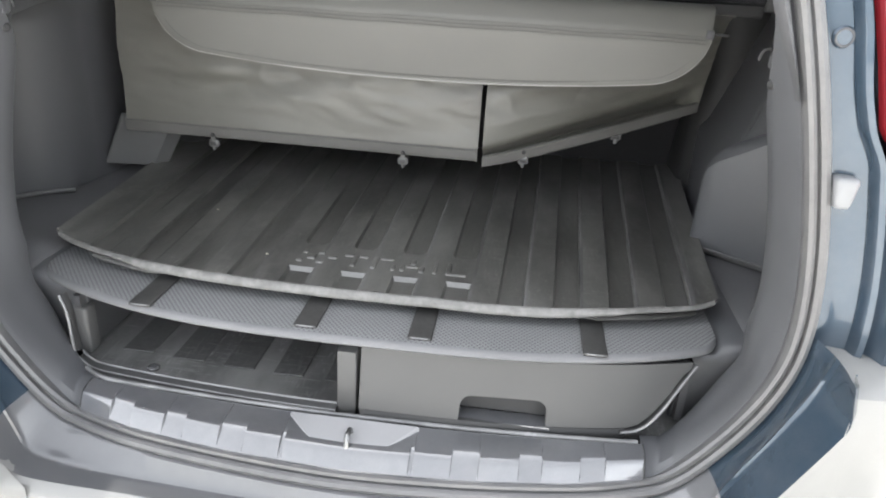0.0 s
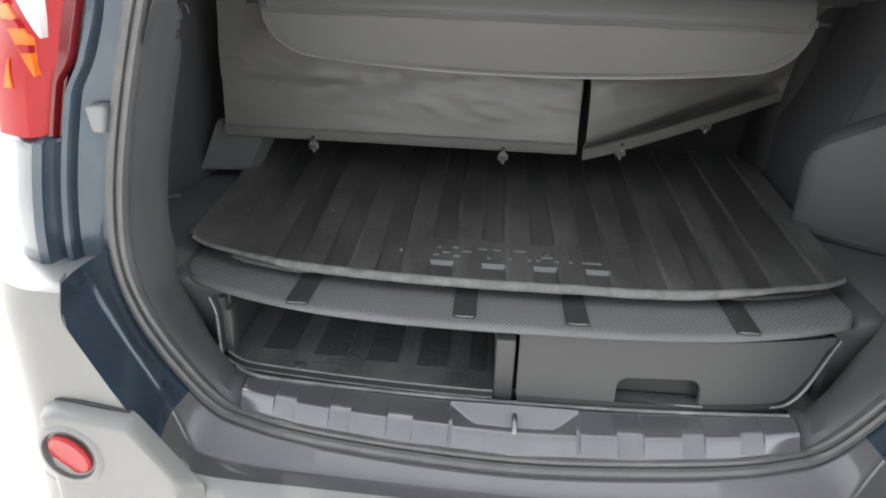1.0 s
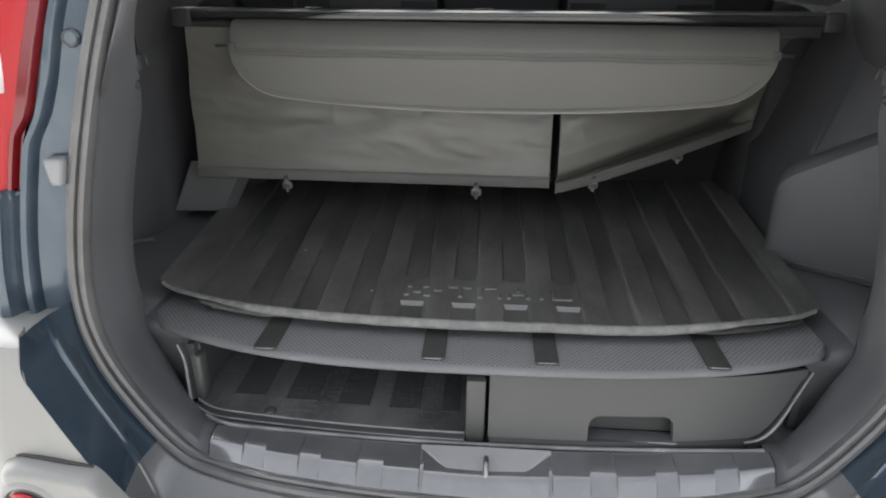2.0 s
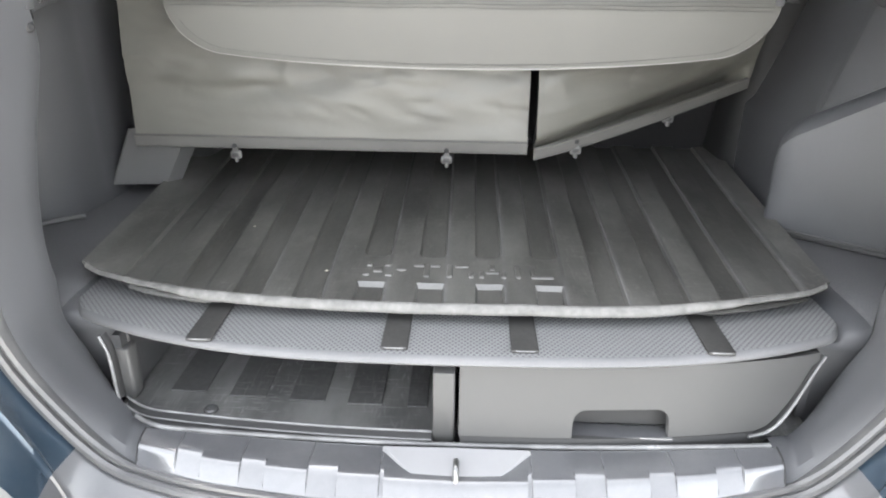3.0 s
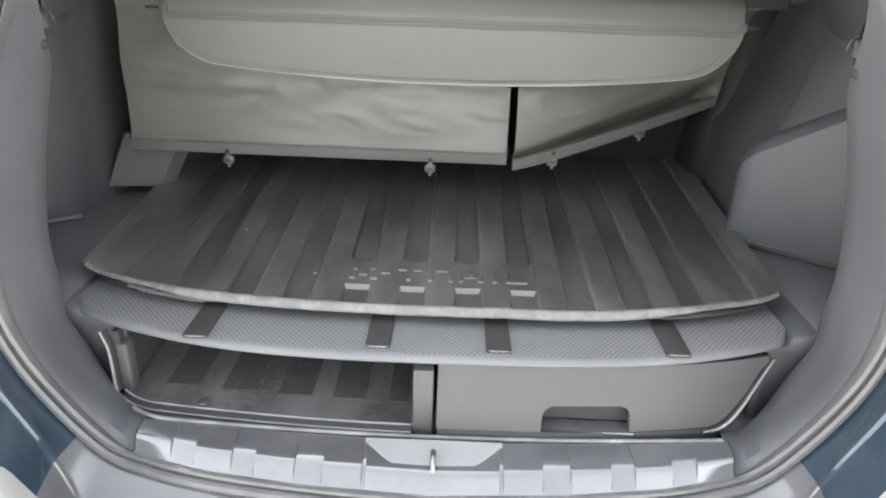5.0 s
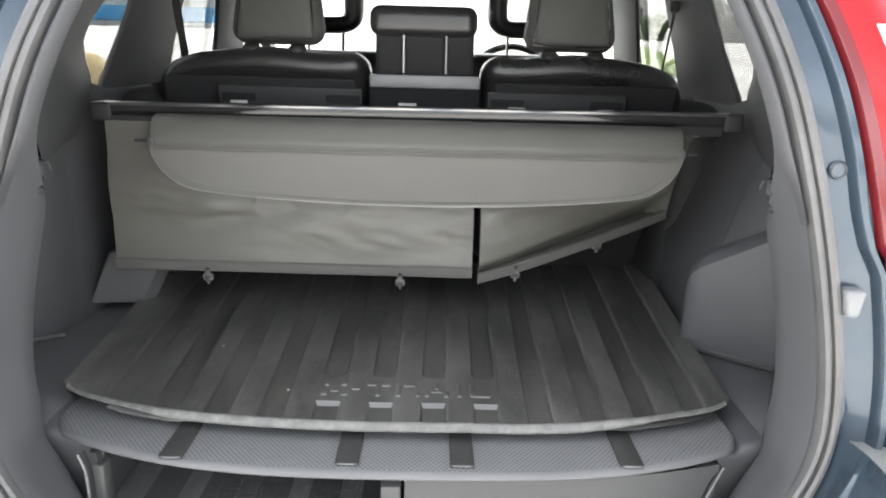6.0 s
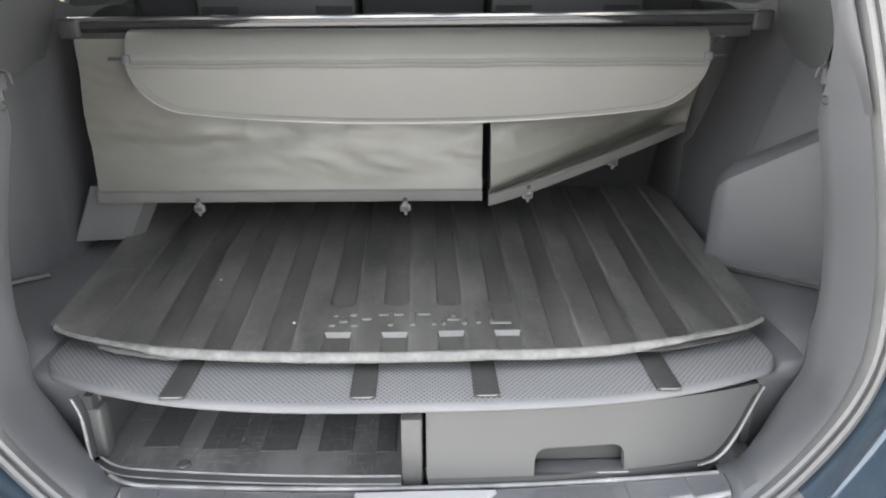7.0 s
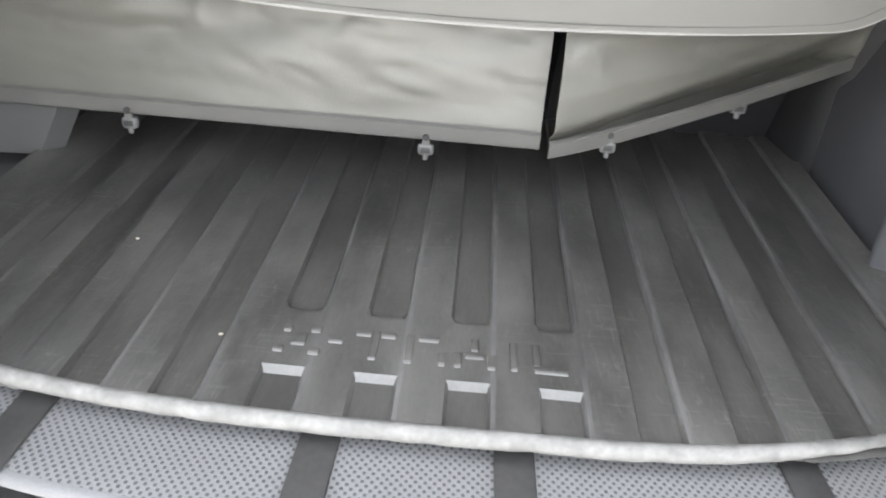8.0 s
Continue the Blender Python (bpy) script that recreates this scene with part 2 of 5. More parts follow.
def skin(rows, close_u=False, close_v=False, caps=False, thick=0.0):
    """A surface through rows of points; thick > 0 makes it a shell."""
    bm = bmesh.new()
    vs = [[bm.verts.new(p) for p in row] for row in rows]
    nr, nc = len(vs), len(vs[0])
    for i in range(nr if close_u else nr - 1):
        for j in range(nc if close_v else nc - 1):
            q = [vs[i][j], vs[i][(j + 1) % nc], vs[(i + 1) % nr][(j + 1) % nc], vs[(i + 1) % nr][j]]
            if len({tuple(v.co) for v in q}) >= 3:
                try:
                    bm.faces.new(q)
                except ValueError:
                    pass
    if caps:
        bm.faces.new(vs[0][::-1])
        bm.faces.new(vs[-1])
    bmesh.ops.recalc_face_normals(bm, faces=bm.faces[:])
    if thick:
        bmesh.ops.solidify(bm, geom=bm.faces[:], thickness=thick)
    return bm


def smooth_line(points, steps=6):
    """A Catmull-Rom line through the points."""
    p = [Vector(q) for q in points]
    p = [2 * p[0] - p[1], *p, 2 * p[-1] - p[-2]]
    out = []
    for i in range(1, len(p) - 2):
        for k in range(steps):
            t = k / steps
            a, b, c, d = p[i - 1], p[i], p[i + 1], p[i + 2]
            out.append(0.5 * (2 * b + (c - a) * t + (2 * a - 5 * b + 4 * c - d) * t * t + (3 * b - a - 3 * c + d) * t ** 3))
    return out + [p[-2]]


def tube(points, r, sides=10, closed=False):
    """A round bar along the points; r may be a number or one per point."""
    pts = [Vector(p) for p in points]
    rows, up = [], Vector((0.31, 0.22, 0.92))
    for i, p in enumerate(pts):
        d = (pts[(i + 1) % len(pts)] - pts[i - 1]) if closed or 0 < i < len(pts) - 1 else (pts[1] - pts[0] if i == 0 else pts[-1] - pts[-2])
        d.normalize()
        a = d.cross(up).normalized()
        b = d.cross(a)
        q = r[i] if isinstance(r, (list, tuple)) else r
        rows.append([p + q * (math.cos(2 * math.pi * k / sides) * a + math.sin(2 * math.pi * k / sides) * b) for k in range(sides)])
    return skin(rows, close_u=closed, close_v=True, caps=not closed)


def disc(centre, normal, r, depth, sides=24, bevel=0.002):
    """A short round plug along its normal."""
    n = Vector(normal).normalized()
    q = n.to_track_quat("Z", "Y").to_matrix()
    rows = []
    for rad, h in ((r, 0), (r, depth - bevel), (r - bevel, depth)):
        rows.append([Vector(centre) + q @ Vector((rad * math.cos(a), rad * math.sin(a), h)) for a in [2 * math.pi * k / sides for k in range(sides)]])
    return skin(rows, close_v=True, caps=True)


def smoothstep(a, b, x):
    t = min(1.0, max(0.0, (x - a) / (b - a)))
    return t * t * (3 - 2 * t)


# ---- ground and distance ----
def land(y):
    """The yard's height: level, then rising gently ahead of the car."""
    return float(np.interp(y, (14, 18, 40, 46, 160), (0, 0.2, 2.25, 2.4, 2.6)))


ground = part("ground", skin([[(x, y, land(y)) for x in (-160, -40, 0, 40, 160)] for y in (-120, 0, 14, 18, 24, 32, 40, 46, 160)]), CONCRETE)
tagged(ground, "pale sunlit concrete yard under the car", "ground", kind="structure")

# ---- the tailgate opening ----
# One line round the opening at the outer foot of the rubber seal, right half from the sill's middle to the roof.
HALF = [(0, -0.045, 0.655), (0.18, -0.036, 0.657), (0.33, -0.018, 0.66), (0.42, 0.005, 0.662), (0.475, 0.018, 0.675), (0.53, 0.02, 0.74), (0.58, 0.02, 0.83),
        (0.602, 0.02, 0.92), (0.595, 0.02, 1.03), (0.565, 0.022, 1.17), (0.525, 0.035, 1.32), (0.482, 0.06, 1.45), (0.43, 0.13, 1.58), (0.36, 0.22, 1.68), (0.2, 0.27, 1.715)]
LOOP = smooth_line([*[(-x, y, z) for x, y, z in HALF[:0:-1]], *HALF], 5)
RIGHT = smooth_line(HALF, 6)


def rim(line, profile, side=1, tilt=0.0):
    """Rows of points along the line; profile: (outward, forward) steps in the opening's plane, tipped back along the sill by tilt degrees."""
    rows = []
    for i, p in enumerate(line):
        d = line[min(i + 1, len(line) - 1)] - line[max(i - 1, 0)]
        n = Vector((d.z, 0, -d.x)).normalized()
        t = radians(tilt) * max(0.0, -n.z) ** 1.5
        u = n * math.cos(t) + Vector((0, -1, 0)) * math.sin(t)
        w = Vector((0, 1, 0)) * math.cos(t) + n * math.sin(t)
        out = [p + u * a + w * b for a, b in profile]
        rows.append([Vector((side * q.x, q.y, q.z)) for q in out])
    return rows


car = thing("car", "dark blue estate car with its tailgate open, seen from behind", "car")
part("weatherstrip", skin(rim(LOOP, [(0.006, 0.012), (0.007, 0.0), (0.0045, -0.006), (-0.001, -0.008), (-0.006, -0.006), (-0.0075, 0.0005), (-0.009, 0.0005), (-0.0105, -0.005), (-0.0145, -0.0075), (-0.019, -0.005), (-0.021, 0.002), (-0.022, 0.008), (-0.020, 0.016)], tilt=50), close_v=True, caps=True), SEAL, car, "grey double-lipped rubber door seal", 40)

def wide(z):
    """The painted frame is broader below the lamp than beside it."""
    return 0.012 * smoothstep(1.22, 1.17, z) - 0.004 * smoothstep(1.20, 1.26, z) * smoothstep(1.34, 1.26, z)


def deep(z):
    """The panel is sunk behind the lamp."""
    return 0.04 * smoothstep(1.112, 1.124, z)


for side, tag in ((-1, "left"), (1, "right")):
    # painted frame beside the seal, from the bumper up to the roof, then out and forward to the flank
    up = [p for p in smooth_line(HALF, 16) if p.z > 0.925]
    rows = [[(side * (p.x + a), p.y + b, p.z) for a, b in
             ((-0.002, 0.012), (0.008, 0.008), (0.022, 0.004), (0.036 + wide(p.z), 0.000), (0.040 + wide(p.z), -0.012), (0.043 + wide(p.z), -0.016), (0.050 + wide(p.z), -0.018), (0.054 + wide(p.z), -0.006),
              (0.062 + wide(p.z), -0.012 + deep(p.z)), (0.082, -0.030 + deep(p.z)), (0.095, -0.032 + deep(p.z)), (0.125, -0.016 + deep(p.z)), (0.155, 0.012 + deep(p.z)), (0.19, 0.06 + deep(p.z)), (0.222, 0.13 + 0.5 * deep(p.z)), (0.245, 0.25), (0.252, 0.45 - 0.08 * (p.z > 1.33)), (0.258, 0.8 - 0.40 * (p.z > 1.33)))] for p in up]
    rows = [r for r in rows if r[0][2] < 1.69]
    body = part("quarter_panel", skin(rows), PAINT, car, "glossy dark blue rear corner panel")
    # blind bolt and bump stop in the frame
    bolt = part("bolt_cap", disc((side * 0.552, 0.037, 1.312), (0, -1, 0), 0.0125, 0.004), PAINT, body, "round plug in the painted frame")
    part("plug_ring", tube([(side * 0.552 + 0.0095 * math.cos(a), 0.0325, 1.312 + 0.0095 * math.sin(a)) for a in [2 * math.pi * k / 24 for k in range(24)]], 0.0013, 6, True), TRIM, bolt)
    bm = box(side * 0.590 - 0.0135, side * 0.590 + 0.0135, 0.004, 0.035, 1.122, 1.160, 0.006, 3)
    for v in bm.verts:
        v.co.x = side * 0.590 + (v.co.x - side * 0.590) * (0.62 + 0.38 * smoothstep(1.122, 1.142, v.co.z))
    part("bump_stop", bm, STOP, body, "pale grey plastic bump stop")
    # tail lamp: red lens wrapped round the corner, with an orange and a clear chamber
    lamp_z = [p for p in up if 1.112 < p.z < 1.66]

    def jog(z):
        return 0.016 * smoothstep(1.22, 1.185, z)

    def lens(zs, f0, f1, lift):
        out = []
        for p in zs:
            prof = []
            a0, a1 = f0(p.z), f1(p.z)
            for k in range(17):
                a = a0 + (a1 - a0) * k / 16 + jog(p.z) * (1 - k / 16) * (a0 < 0.06)
                y = -0.006 + 2.5 * max(0, a - 0.09) ** 1.75 - lift * min(1, ((k + 0.05) / 4)) ** 0.8 * min(1, (16.5 - k) / 4)
                prof.append((side * (p.x + a), p.y + y, p.z))
            out.append(prof)
        return out
    line = lamp_z
    lamp = part("tail_lamp", skin(lens(line, lambda z: 0.058, lambda z: 0.175 + 0.110 * smoothstep(1.10, 1.29, z), 0.026), thick=0.012), RED, car, "red tail lamp lens wrapped round the corner")
    part("lens_rim", skin(lens(line, lambda z: 0.056, lambda z: 0.083, 0.012), thick=0.016), DARK_RED, lamp, "dark red inner rim of the lens")
    def inner(z):
        return 0.092 + 1.25 * max(0.0, z - 1.245)

    def outer(z):
        return 0.094 + 1.20 * (z - 1.196)
    # slanting orange band with three red cells in it, and a small orange spur below
    part("indicator_lens", skin(lens([p for p in line if 1.197 < p.z < 1.345], inner, outer, 0.029), thick=0.003), ORANGE, lamp, "orange indicator chamber")
    for z0, z1 in ((1.217, 1.243), (1.250, 1.274), (1.281, 1.312)):
        part("indicator_cell", skin(lens([p for p in line if z0 < p.z < z1], lambda z: inner(z) + 0.007, lambda z: max(inner(z) + 0.010, outer(z) - 0.013), 0.0305), thick=0.003), RED, lamp, "red cell in the indicator")
    part("indicator_lens", skin(lens([p for p in line if 1.176 < p.z < 1.219], lambda z: 0.140 - 0.10 * (1.219 - z) - 9.0 * (1.219 - z) ** 2, lambda z: 0.142 + 0.28 * (1.219 - z), 0.0285), thick=0.003), ORANGE, lamp, "orange indicator chamber")
    part("reversing_lens", skin(lens([p for p in line if 1.243 < p.z < 1.50], lambda z: 0.088, lambda z: 0.0885 + min(0.112, 1.35 * (z - 1.243)), 0.030), thick=0.003), CLEAR, lamp, "clear reversing lamp chamber")

    # interior reveal beside the seal
    low = [p for p in smooth_line(HALF, 10) if p.x > 0.432 or p.z > 1.0]
    base = rim(low, [(-0.018, 0.012), (-0.0210, 0.022), (-0.026, 0.055), (-0.0295, 0.09), (-0.031, 0.116), (-0.025, 0.128), (0.01, 0.130), (0.10, 0.130)], side)
    for row, p in zip(base, low):
        h = 1 - smoothstep(0.662, 0.80, p.z)
        flat = 1 - 0.62 * smoothstep(1.20, 1.36, p.z)
        for q in row:
            q.y = p.y + (q.y - p.y) * flat
        for j, (dz, dy) in enumerate(((-0.006, 0.004), (0.002, 0.004), (0.012, 0.0), (0.014, -0.02), (0.012, -0.03), (0.0, -0.03), (0, -0.03), (0, -0.03))):
            row[j].z += h * dz
            row[j].y += h * dy
        back = 0.020 * smoothstep(0.656, 0.672, p.z) * (1 - smoothstep(0.83, 0.90, p.z))
        for j, w in ((2, 0.5), (3, 0.9), (4, 1.0), (5, 1.0)):
            row[j].x += side * back * w * 0.8
            row[j].z -= back * w * 0.6
    part("reveal_trim", skin(base), REVEAL, car,
         "dark grey plastic trim round the opening")

# bumper top band below the seal, with its crease
def bumper_y(x):
    """The bumper's rear face in plan."""
    x = abs(x)
    if x < 0.66:
        return -0.127 + 0.085 * x * x
    u = min(1.0, (x - 0.66) / 0.19)
    return -0.090 + 0.39 * (1 - math.sqrt(1 - u * u))


low = [p for p in smooth_line([*[(-x, y, z) for x, y, z in HALF[:0:-1]], *HALF], 8) if p.z < 0.950]
# crease of the step and outer edge of the panel, keyed by the seal line's |x| + z
STEP_KEYS = (0.655, 0.837, 0.99, 1.041, 1.082, 1.119, 1.15, 1.193, 1.248, 1.311, 1.395, 1.478, 1.547)
CREASE = ((0, -0.066, 0.6235), (0.18, -0.058, 0.622), (0.33, -0.046, 0.6165), (0.385, -0.042, 0.6165), (0.435, -0.037, 0.618), (0.482, -0.033, 0.623), (0.503, -0.030, 0.635), (0.517, -0.029, 0.680),
          (0.531, -0.029, 0.722), (0.549, -0.029, 0.763), (0.575, -0.029, 0.815), (0.606, -0.029, 0.890), (0.624, -0.029, 0.945))
PANEL_EDGE = ((0, -0.092, 0.624), (0.18, -0.090, 0.625), (0.325, -0.087, 0.627), (0.375, -0.086, 0.627), (0.415, -0.086, 0.628), (0.460, -0.086, 0.631), (0.481, -0.090, 0.642), (0.500, -0.100, 0.680),
              (0.525, -0.103, 0.712), (0.557, -0.100, 0.758), (0.594, -0.097, 0.825), (0.628, -0.093, 0.886), (0.617, -0.092, 0.946))


def keyed(table, k):
    """A point of a keyed line, its corners rounded off."""
    return sum((Vector([float(np.interp(k + d, STEP_KEYS, [q[c] for q in table])) for c in range(3)]) for d in (-0.012, 0, 0.012)), Vector()) / 3


rows = rim(low, [(0.004, 0.014), (0.007, -0.004), (0.009, -0.009)])
for row, p in zip(rows, low):
    sx = 1 if p.x > 0 else -1
    k = abs(p.x) + p.z
    c, e = keyed(CREASE, k), keyed(PANEL_EDGE, k)
    c.x, e.x = c.x * sx, e.x * sx
    a, b = (row[2] - c).normalized(), (e - c).normalized()
    middle = 1 - smoothstep(1.13, 1.16, k)
    row += [c + a * 0.010, c + a * 0.0055 + b * 0.0005, c + a * 0.0014 + b * 0.0014 + Vector((-0.0022 * sx, -0.0010, 0.0010)) * (1 - middle), c + b * 0.0045 + a * 0.0005, c + b * 0.010, c + (e - c) * 0.5 + Vector((0, 0, 0.0012)), e]
    row += [e + Vector((0.0, -0.010, -0.004)) * middle + Vector((0.006 * sx, 0.006, 0)) * (1 - middle), Vector((e.x + 0.012 * sx * (1 - middle), bumper_y(e.x) + 0.004 + 0.03 * (1 - middle), min(e.z - 0.010, 0.612) * middle + e.z * (1 - middle))), Vector((e.x + 0.014 * sx * (1 - middle), bumper_y(e.x) + 0.003 + 0.03 * (1 - middle), 0.594 * middle + e.z * (1 - middle)))]
EDGE = sorted({(round(r[9].z, 4), round(r[9].x, 4), round(r[9].y, 4)) for r in rows if r[9].x > 0.455})
cut_a = next(i for i, p in enumerate(low) if p.x > -0.512)
cut_b = next(i for i, p in enumerate(low) if p.x > 0.512)
part("bumper_step", skin([r[:10] for r in rows[cut_a:cut_b + 1]]), STEP, car, "glossy grey step of the bumper below the seal", 40)
part("bumper_lip", skin([r[9:] for r in rows[cut_a:cut_b + 1]]), BUMPER, car, "pale grey lower edge of the bumper step", 40)
for piece in (rows[:cut_a + 1], rows[cut_b:]):
    part("bumper_band", skin(piece), PAINT, car, "dark blue stepped panel beside the seal", 62)


def bumper_inner(z):
    """Where the painted band ends at the height z."""
    return float(np.interp(z, [e[0] for e in EDGE], [e[1] for e in EDGE])), float(np.interp(z, [e[0] for e in EDGE], [e[2] for e in EDGE]))


for side in (-1, 1):
    rows = []
    for k in range(15):
        z = 0.922 - 0.325 * k / 14
        x0, y0 = bumper_inner(z)
        xs = [x0 + (0.85 - x0) * math.sin(math.pi / 2 * j / 20) for j in range(21)]
        roll = 0.010 * max(0, 1 - k / 1.5)
        rows.append([(side * (x0 + 0.014), y0 + 0.03, z), (side * (x0 + 0.001), y0 + 0.004, z)] + [(side * x, bumper_y(x) + roll + (y0 - bumper_y(x0)) * max(0, 1 - (x - x0) / 0.03) ** 2, z) for x in xs] + [(side * 0.856, 0.45, z)])
    # flat ledge on top, running in under the flank
    rows.insert(0, [(x, y + 0.012, 0.927) for x, y, z in rows[0]])
    rows.insert(0, [(x * 0.985, y + 0.12, 0.932) for x, y, z in rows[0]])
    corner = part("bumper_corner", skin(rows), BUMPER, car, "pale grey bumper corner")
    # raised pod with the fog reflector
    def pod_top(x):
        return 0.752 - 0.9 * max(0, x - 0.655) ** 1.2 - 0.06 * max(0, 0.62 - x) - 1.25 * max(0, 0.540 - x)
    rows = []
    for j in range(29):
        x = 0.450 + 0.224 * j / 24 if j < 25 else 0.674 + 0.004 * (j - 24) - 0.0004 * (j - 24) ** 2
        t, y = pod_top(x), bumper_y(x)
        end = math.sqrt(max(0, 1 - (max(0, x - 0.664) / 0.022) ** 2)) * smoothstep(0.448, 0.480, x)
        rows.append([(side * x, y + 0.004 + (b - 0.004) * end, zz) for b, zz in ((0.004, t + 0.002), (-0.006, t + 0.001), (-0.018, t - 0.003), (-0.0255, t - 0.0055), (-0.0285, t - 0.009), (-0.0292, t - 0.014), (-0.0275, t - 0.045), (-0.025, min(0.60, t - 0.06)), (-0.022, 0.52), (0.01, 0.49))])
    part("pod_gap", tube([(side * xx, bumper_y(xx) - 0.001, pod_top(xx) + 0.004) for xx in [0.545 + 0.118 * k / 20 for k in range(21)]], [0.0012 + 0.0022 * math.sin(math.pi * (k + 1) / 22) for k in range(21)], 6), TRIM_DARK, corner, "dark gap above the pod")
    pod = part("reflector_pod", skin(rows), BUMPER, corner, "raised pale grey pod", 40)
    # bezel standing on the pod, with the reflector sunk and turned a little outward in it
    centre = Vector((side * 0.636, bumper_y(0.636) - 0.0245, 0.682))
    axis = Vector((side * 0.10, -1, 0)).normalized()
    across = axis.cross(Vector((0, 0, 1))).normalized()
    upward = across.cross(axis)
    for name, profile, mat in (("reflector_bezel", ((0.060, -0.004), (0.055, 0.001), (0.050, 0.005), (0.046, 0.0075), (0.0435, 0.0080), (0.042, 0.0070)), BUMPER),
                               ("reflector_socket", ((0.042, 0.0072), (0.0405, 0.005), (0.039, 0.0), (0.036, -0.003)), TRIM)):
        part(name, skin([[centre + axis * h + (across * math.cos(a) + upward * math.sin(a)) * r for r, h in profile] for a in [2 * math.pi * k / 32 for k in range(32)]], close_u=True), mat, corner, angle=50)
    part("reflector", disc(centre + axis * 0.002, Vector((side * 0.24, -1, -0.20)).normalized(), 0.0365, 0.006, 28, 0.003), RED, corner, "round red rear reflector")

rows = []
for z, b in ((0.597, 0.05), (0.594, 0.010), (0.588, 0.002), (0.56, -0.002), (0.53, -0.004), (0.46, -0.008), (0.40, -0.004), (0.34, 0.03)):
    xs = [0.85 * math.sin(math.pi / 2 * j / 20) for j in range(21)]
    half = [(x, bumper_y(x) + b) for x in xs]
    rows.append([(-x, y, z) for x, y in half[::-1]] + [(x, y, z) for x, y in half[1:]])
part("bumper", skin(rows), BUMPER, car, "pale grey lower bumper")
part("underbody", box(-0.80, 0.80, 0.02, 3.6, 0.28, 0.62, 0.03), TRIM_DARK, car)

# ---- sill trim ----
def sill_front(x):
    """How far back the seal runs at x."""
    return float(np.interp(abs(x), [h[0] for h in HALF[:5]], [h[1] for h in HALF[:5]]))


TABS = ((0.100, 0.156), (0.196, 0.254), (0.288, 0.343), (0.380, 0.4360))
SILL_Y = [0.047, 0.044, 0.034, 0.024, 0.018] + [0.016 - 0.002 * k for k in range(26)]


def sill_z(y, start, end):
    """A flat top that rolls over between start and end into a slope down to the seal."""
    fall = 0.0225 / ((start - end) / 2 + 0.034 + end)
    t = min(1.0, max(0.0, (start - y) / (start - end)))
    run = (t ** 3 - t ** 4 / 2) * (start - end) + max(0.0, end - y)
    return 0.7006 + 0.07 * (y - 0.024) - fall * run


def sill_rows(x):
    """The sill's section at x, from its rear edge to the seal; the flat top runs further back on the tabs and round the latch."""
    s = 0.075 * x * x
    f = sill_front(x) + 0.011
    k = (0.050 + s - f) / 0.084
    if abs(x) < 0.0985 - 0.004:
        start, end = -0.008, -0.024
    elif any(a < abs(x) < b for a, b in TABS):
        start, end = -0.004, -0.021
    else:
        start, end = 0.016, -0.018
    line = min(abs(abs(x) - t[0]) for t in TABS)
    row = [(x, 0.052 + s, 0.688 + 0.5 * s), (x, 0.050 + s, 0.7015 + 0.5 * s)]
    for y in SILL_Y:
        z = sill_z(y, start, end) - 0.0010 * math.exp(-(line / 0.0010) ** 2) * (y > start)
        row.append((x, 0.050 + s + (y - 0.050) * k, z + 0.5 * s))
    return row + [(x, f - 0.003, 0.645)]


cols = {0.0, 0.03, 0.06, 0.0940, 0.0950, 0.437}
for a, b in TABS:
    cols |= {a + d for d in (-0.004, -0.0016, -0.0005, 0.0005, 0.0016, 0.004)} | {(a + b) / 2} | {b + d for d in (-0.0006, 0.0006)}
cols = sorted(cols | {-c for c in cols})
sill = part("sill_trim", skin([sill_rows(x) for x in cols]), SILL, car, "dark scuffed plastic sill with raised tabs", 14)
rows = []
for y, z, w in ((0.040, 0.7090, 0.100), (0.024, 0.7050, 0.085), (0.008, 0.7010, 0.070), (-0.002, 0.6985, 0.060), (-0.008, 0.6968, 0.053), (-0.012, 0.6950, 0.049), (-0.0135, 0.6915, 0.048), (-0.014, 0.680, 0.048)):
    rows.append([(-w - 0.002, y, z - 0.014), (-w - 0.0005, y, z - 0.002), (-w + 0.002, y, z), (0, y, z + 0.0006), (w - 0.002, y, z), (w + 0.0005, y, z - 0.002), (w + 0.002, y, z - 0.014)])
part("latch_plate", skin(rows), PLATE, sill, "pale grey trapezoid plate round the striker")
part("striker", tube(smooth_line([(0, 0.014, 0.68), (0.0, 0.015, 0.705), (0, 0.009, 0.712), (0, -0.006, 0.708), (0, -0.017, 0.676)], 5), 0.0040, 10), POST, sill, "chromed striker loop")
for q in (-1, 1):
    part("end_seam", tube([(px + q * 0.0010, py, pz + 0.0002) for px, py, pz in sill_rows(q * 0.437)[1:-1]], 0.0011, 6), TRIM_DARK, sill, "dark joint at the sill's end")
part("striker_base", box(-0.009, 0.009, -0.026, -0.014, 0.672, 0.684, 0.003), TRIM_DARK, sill)

# ---- drawer unit and load floor ----
def face_y(x, z):
    return 0.058 + 0.19 * (z - 0.715) + 0.43 * abs(x) ** 3


def board_y(x):
    return 0.061 + 0.58 * abs(x) ** 3


def mat_y(x):
    return 0.149 + 0.50 * abs(x + 0.01) ** 3


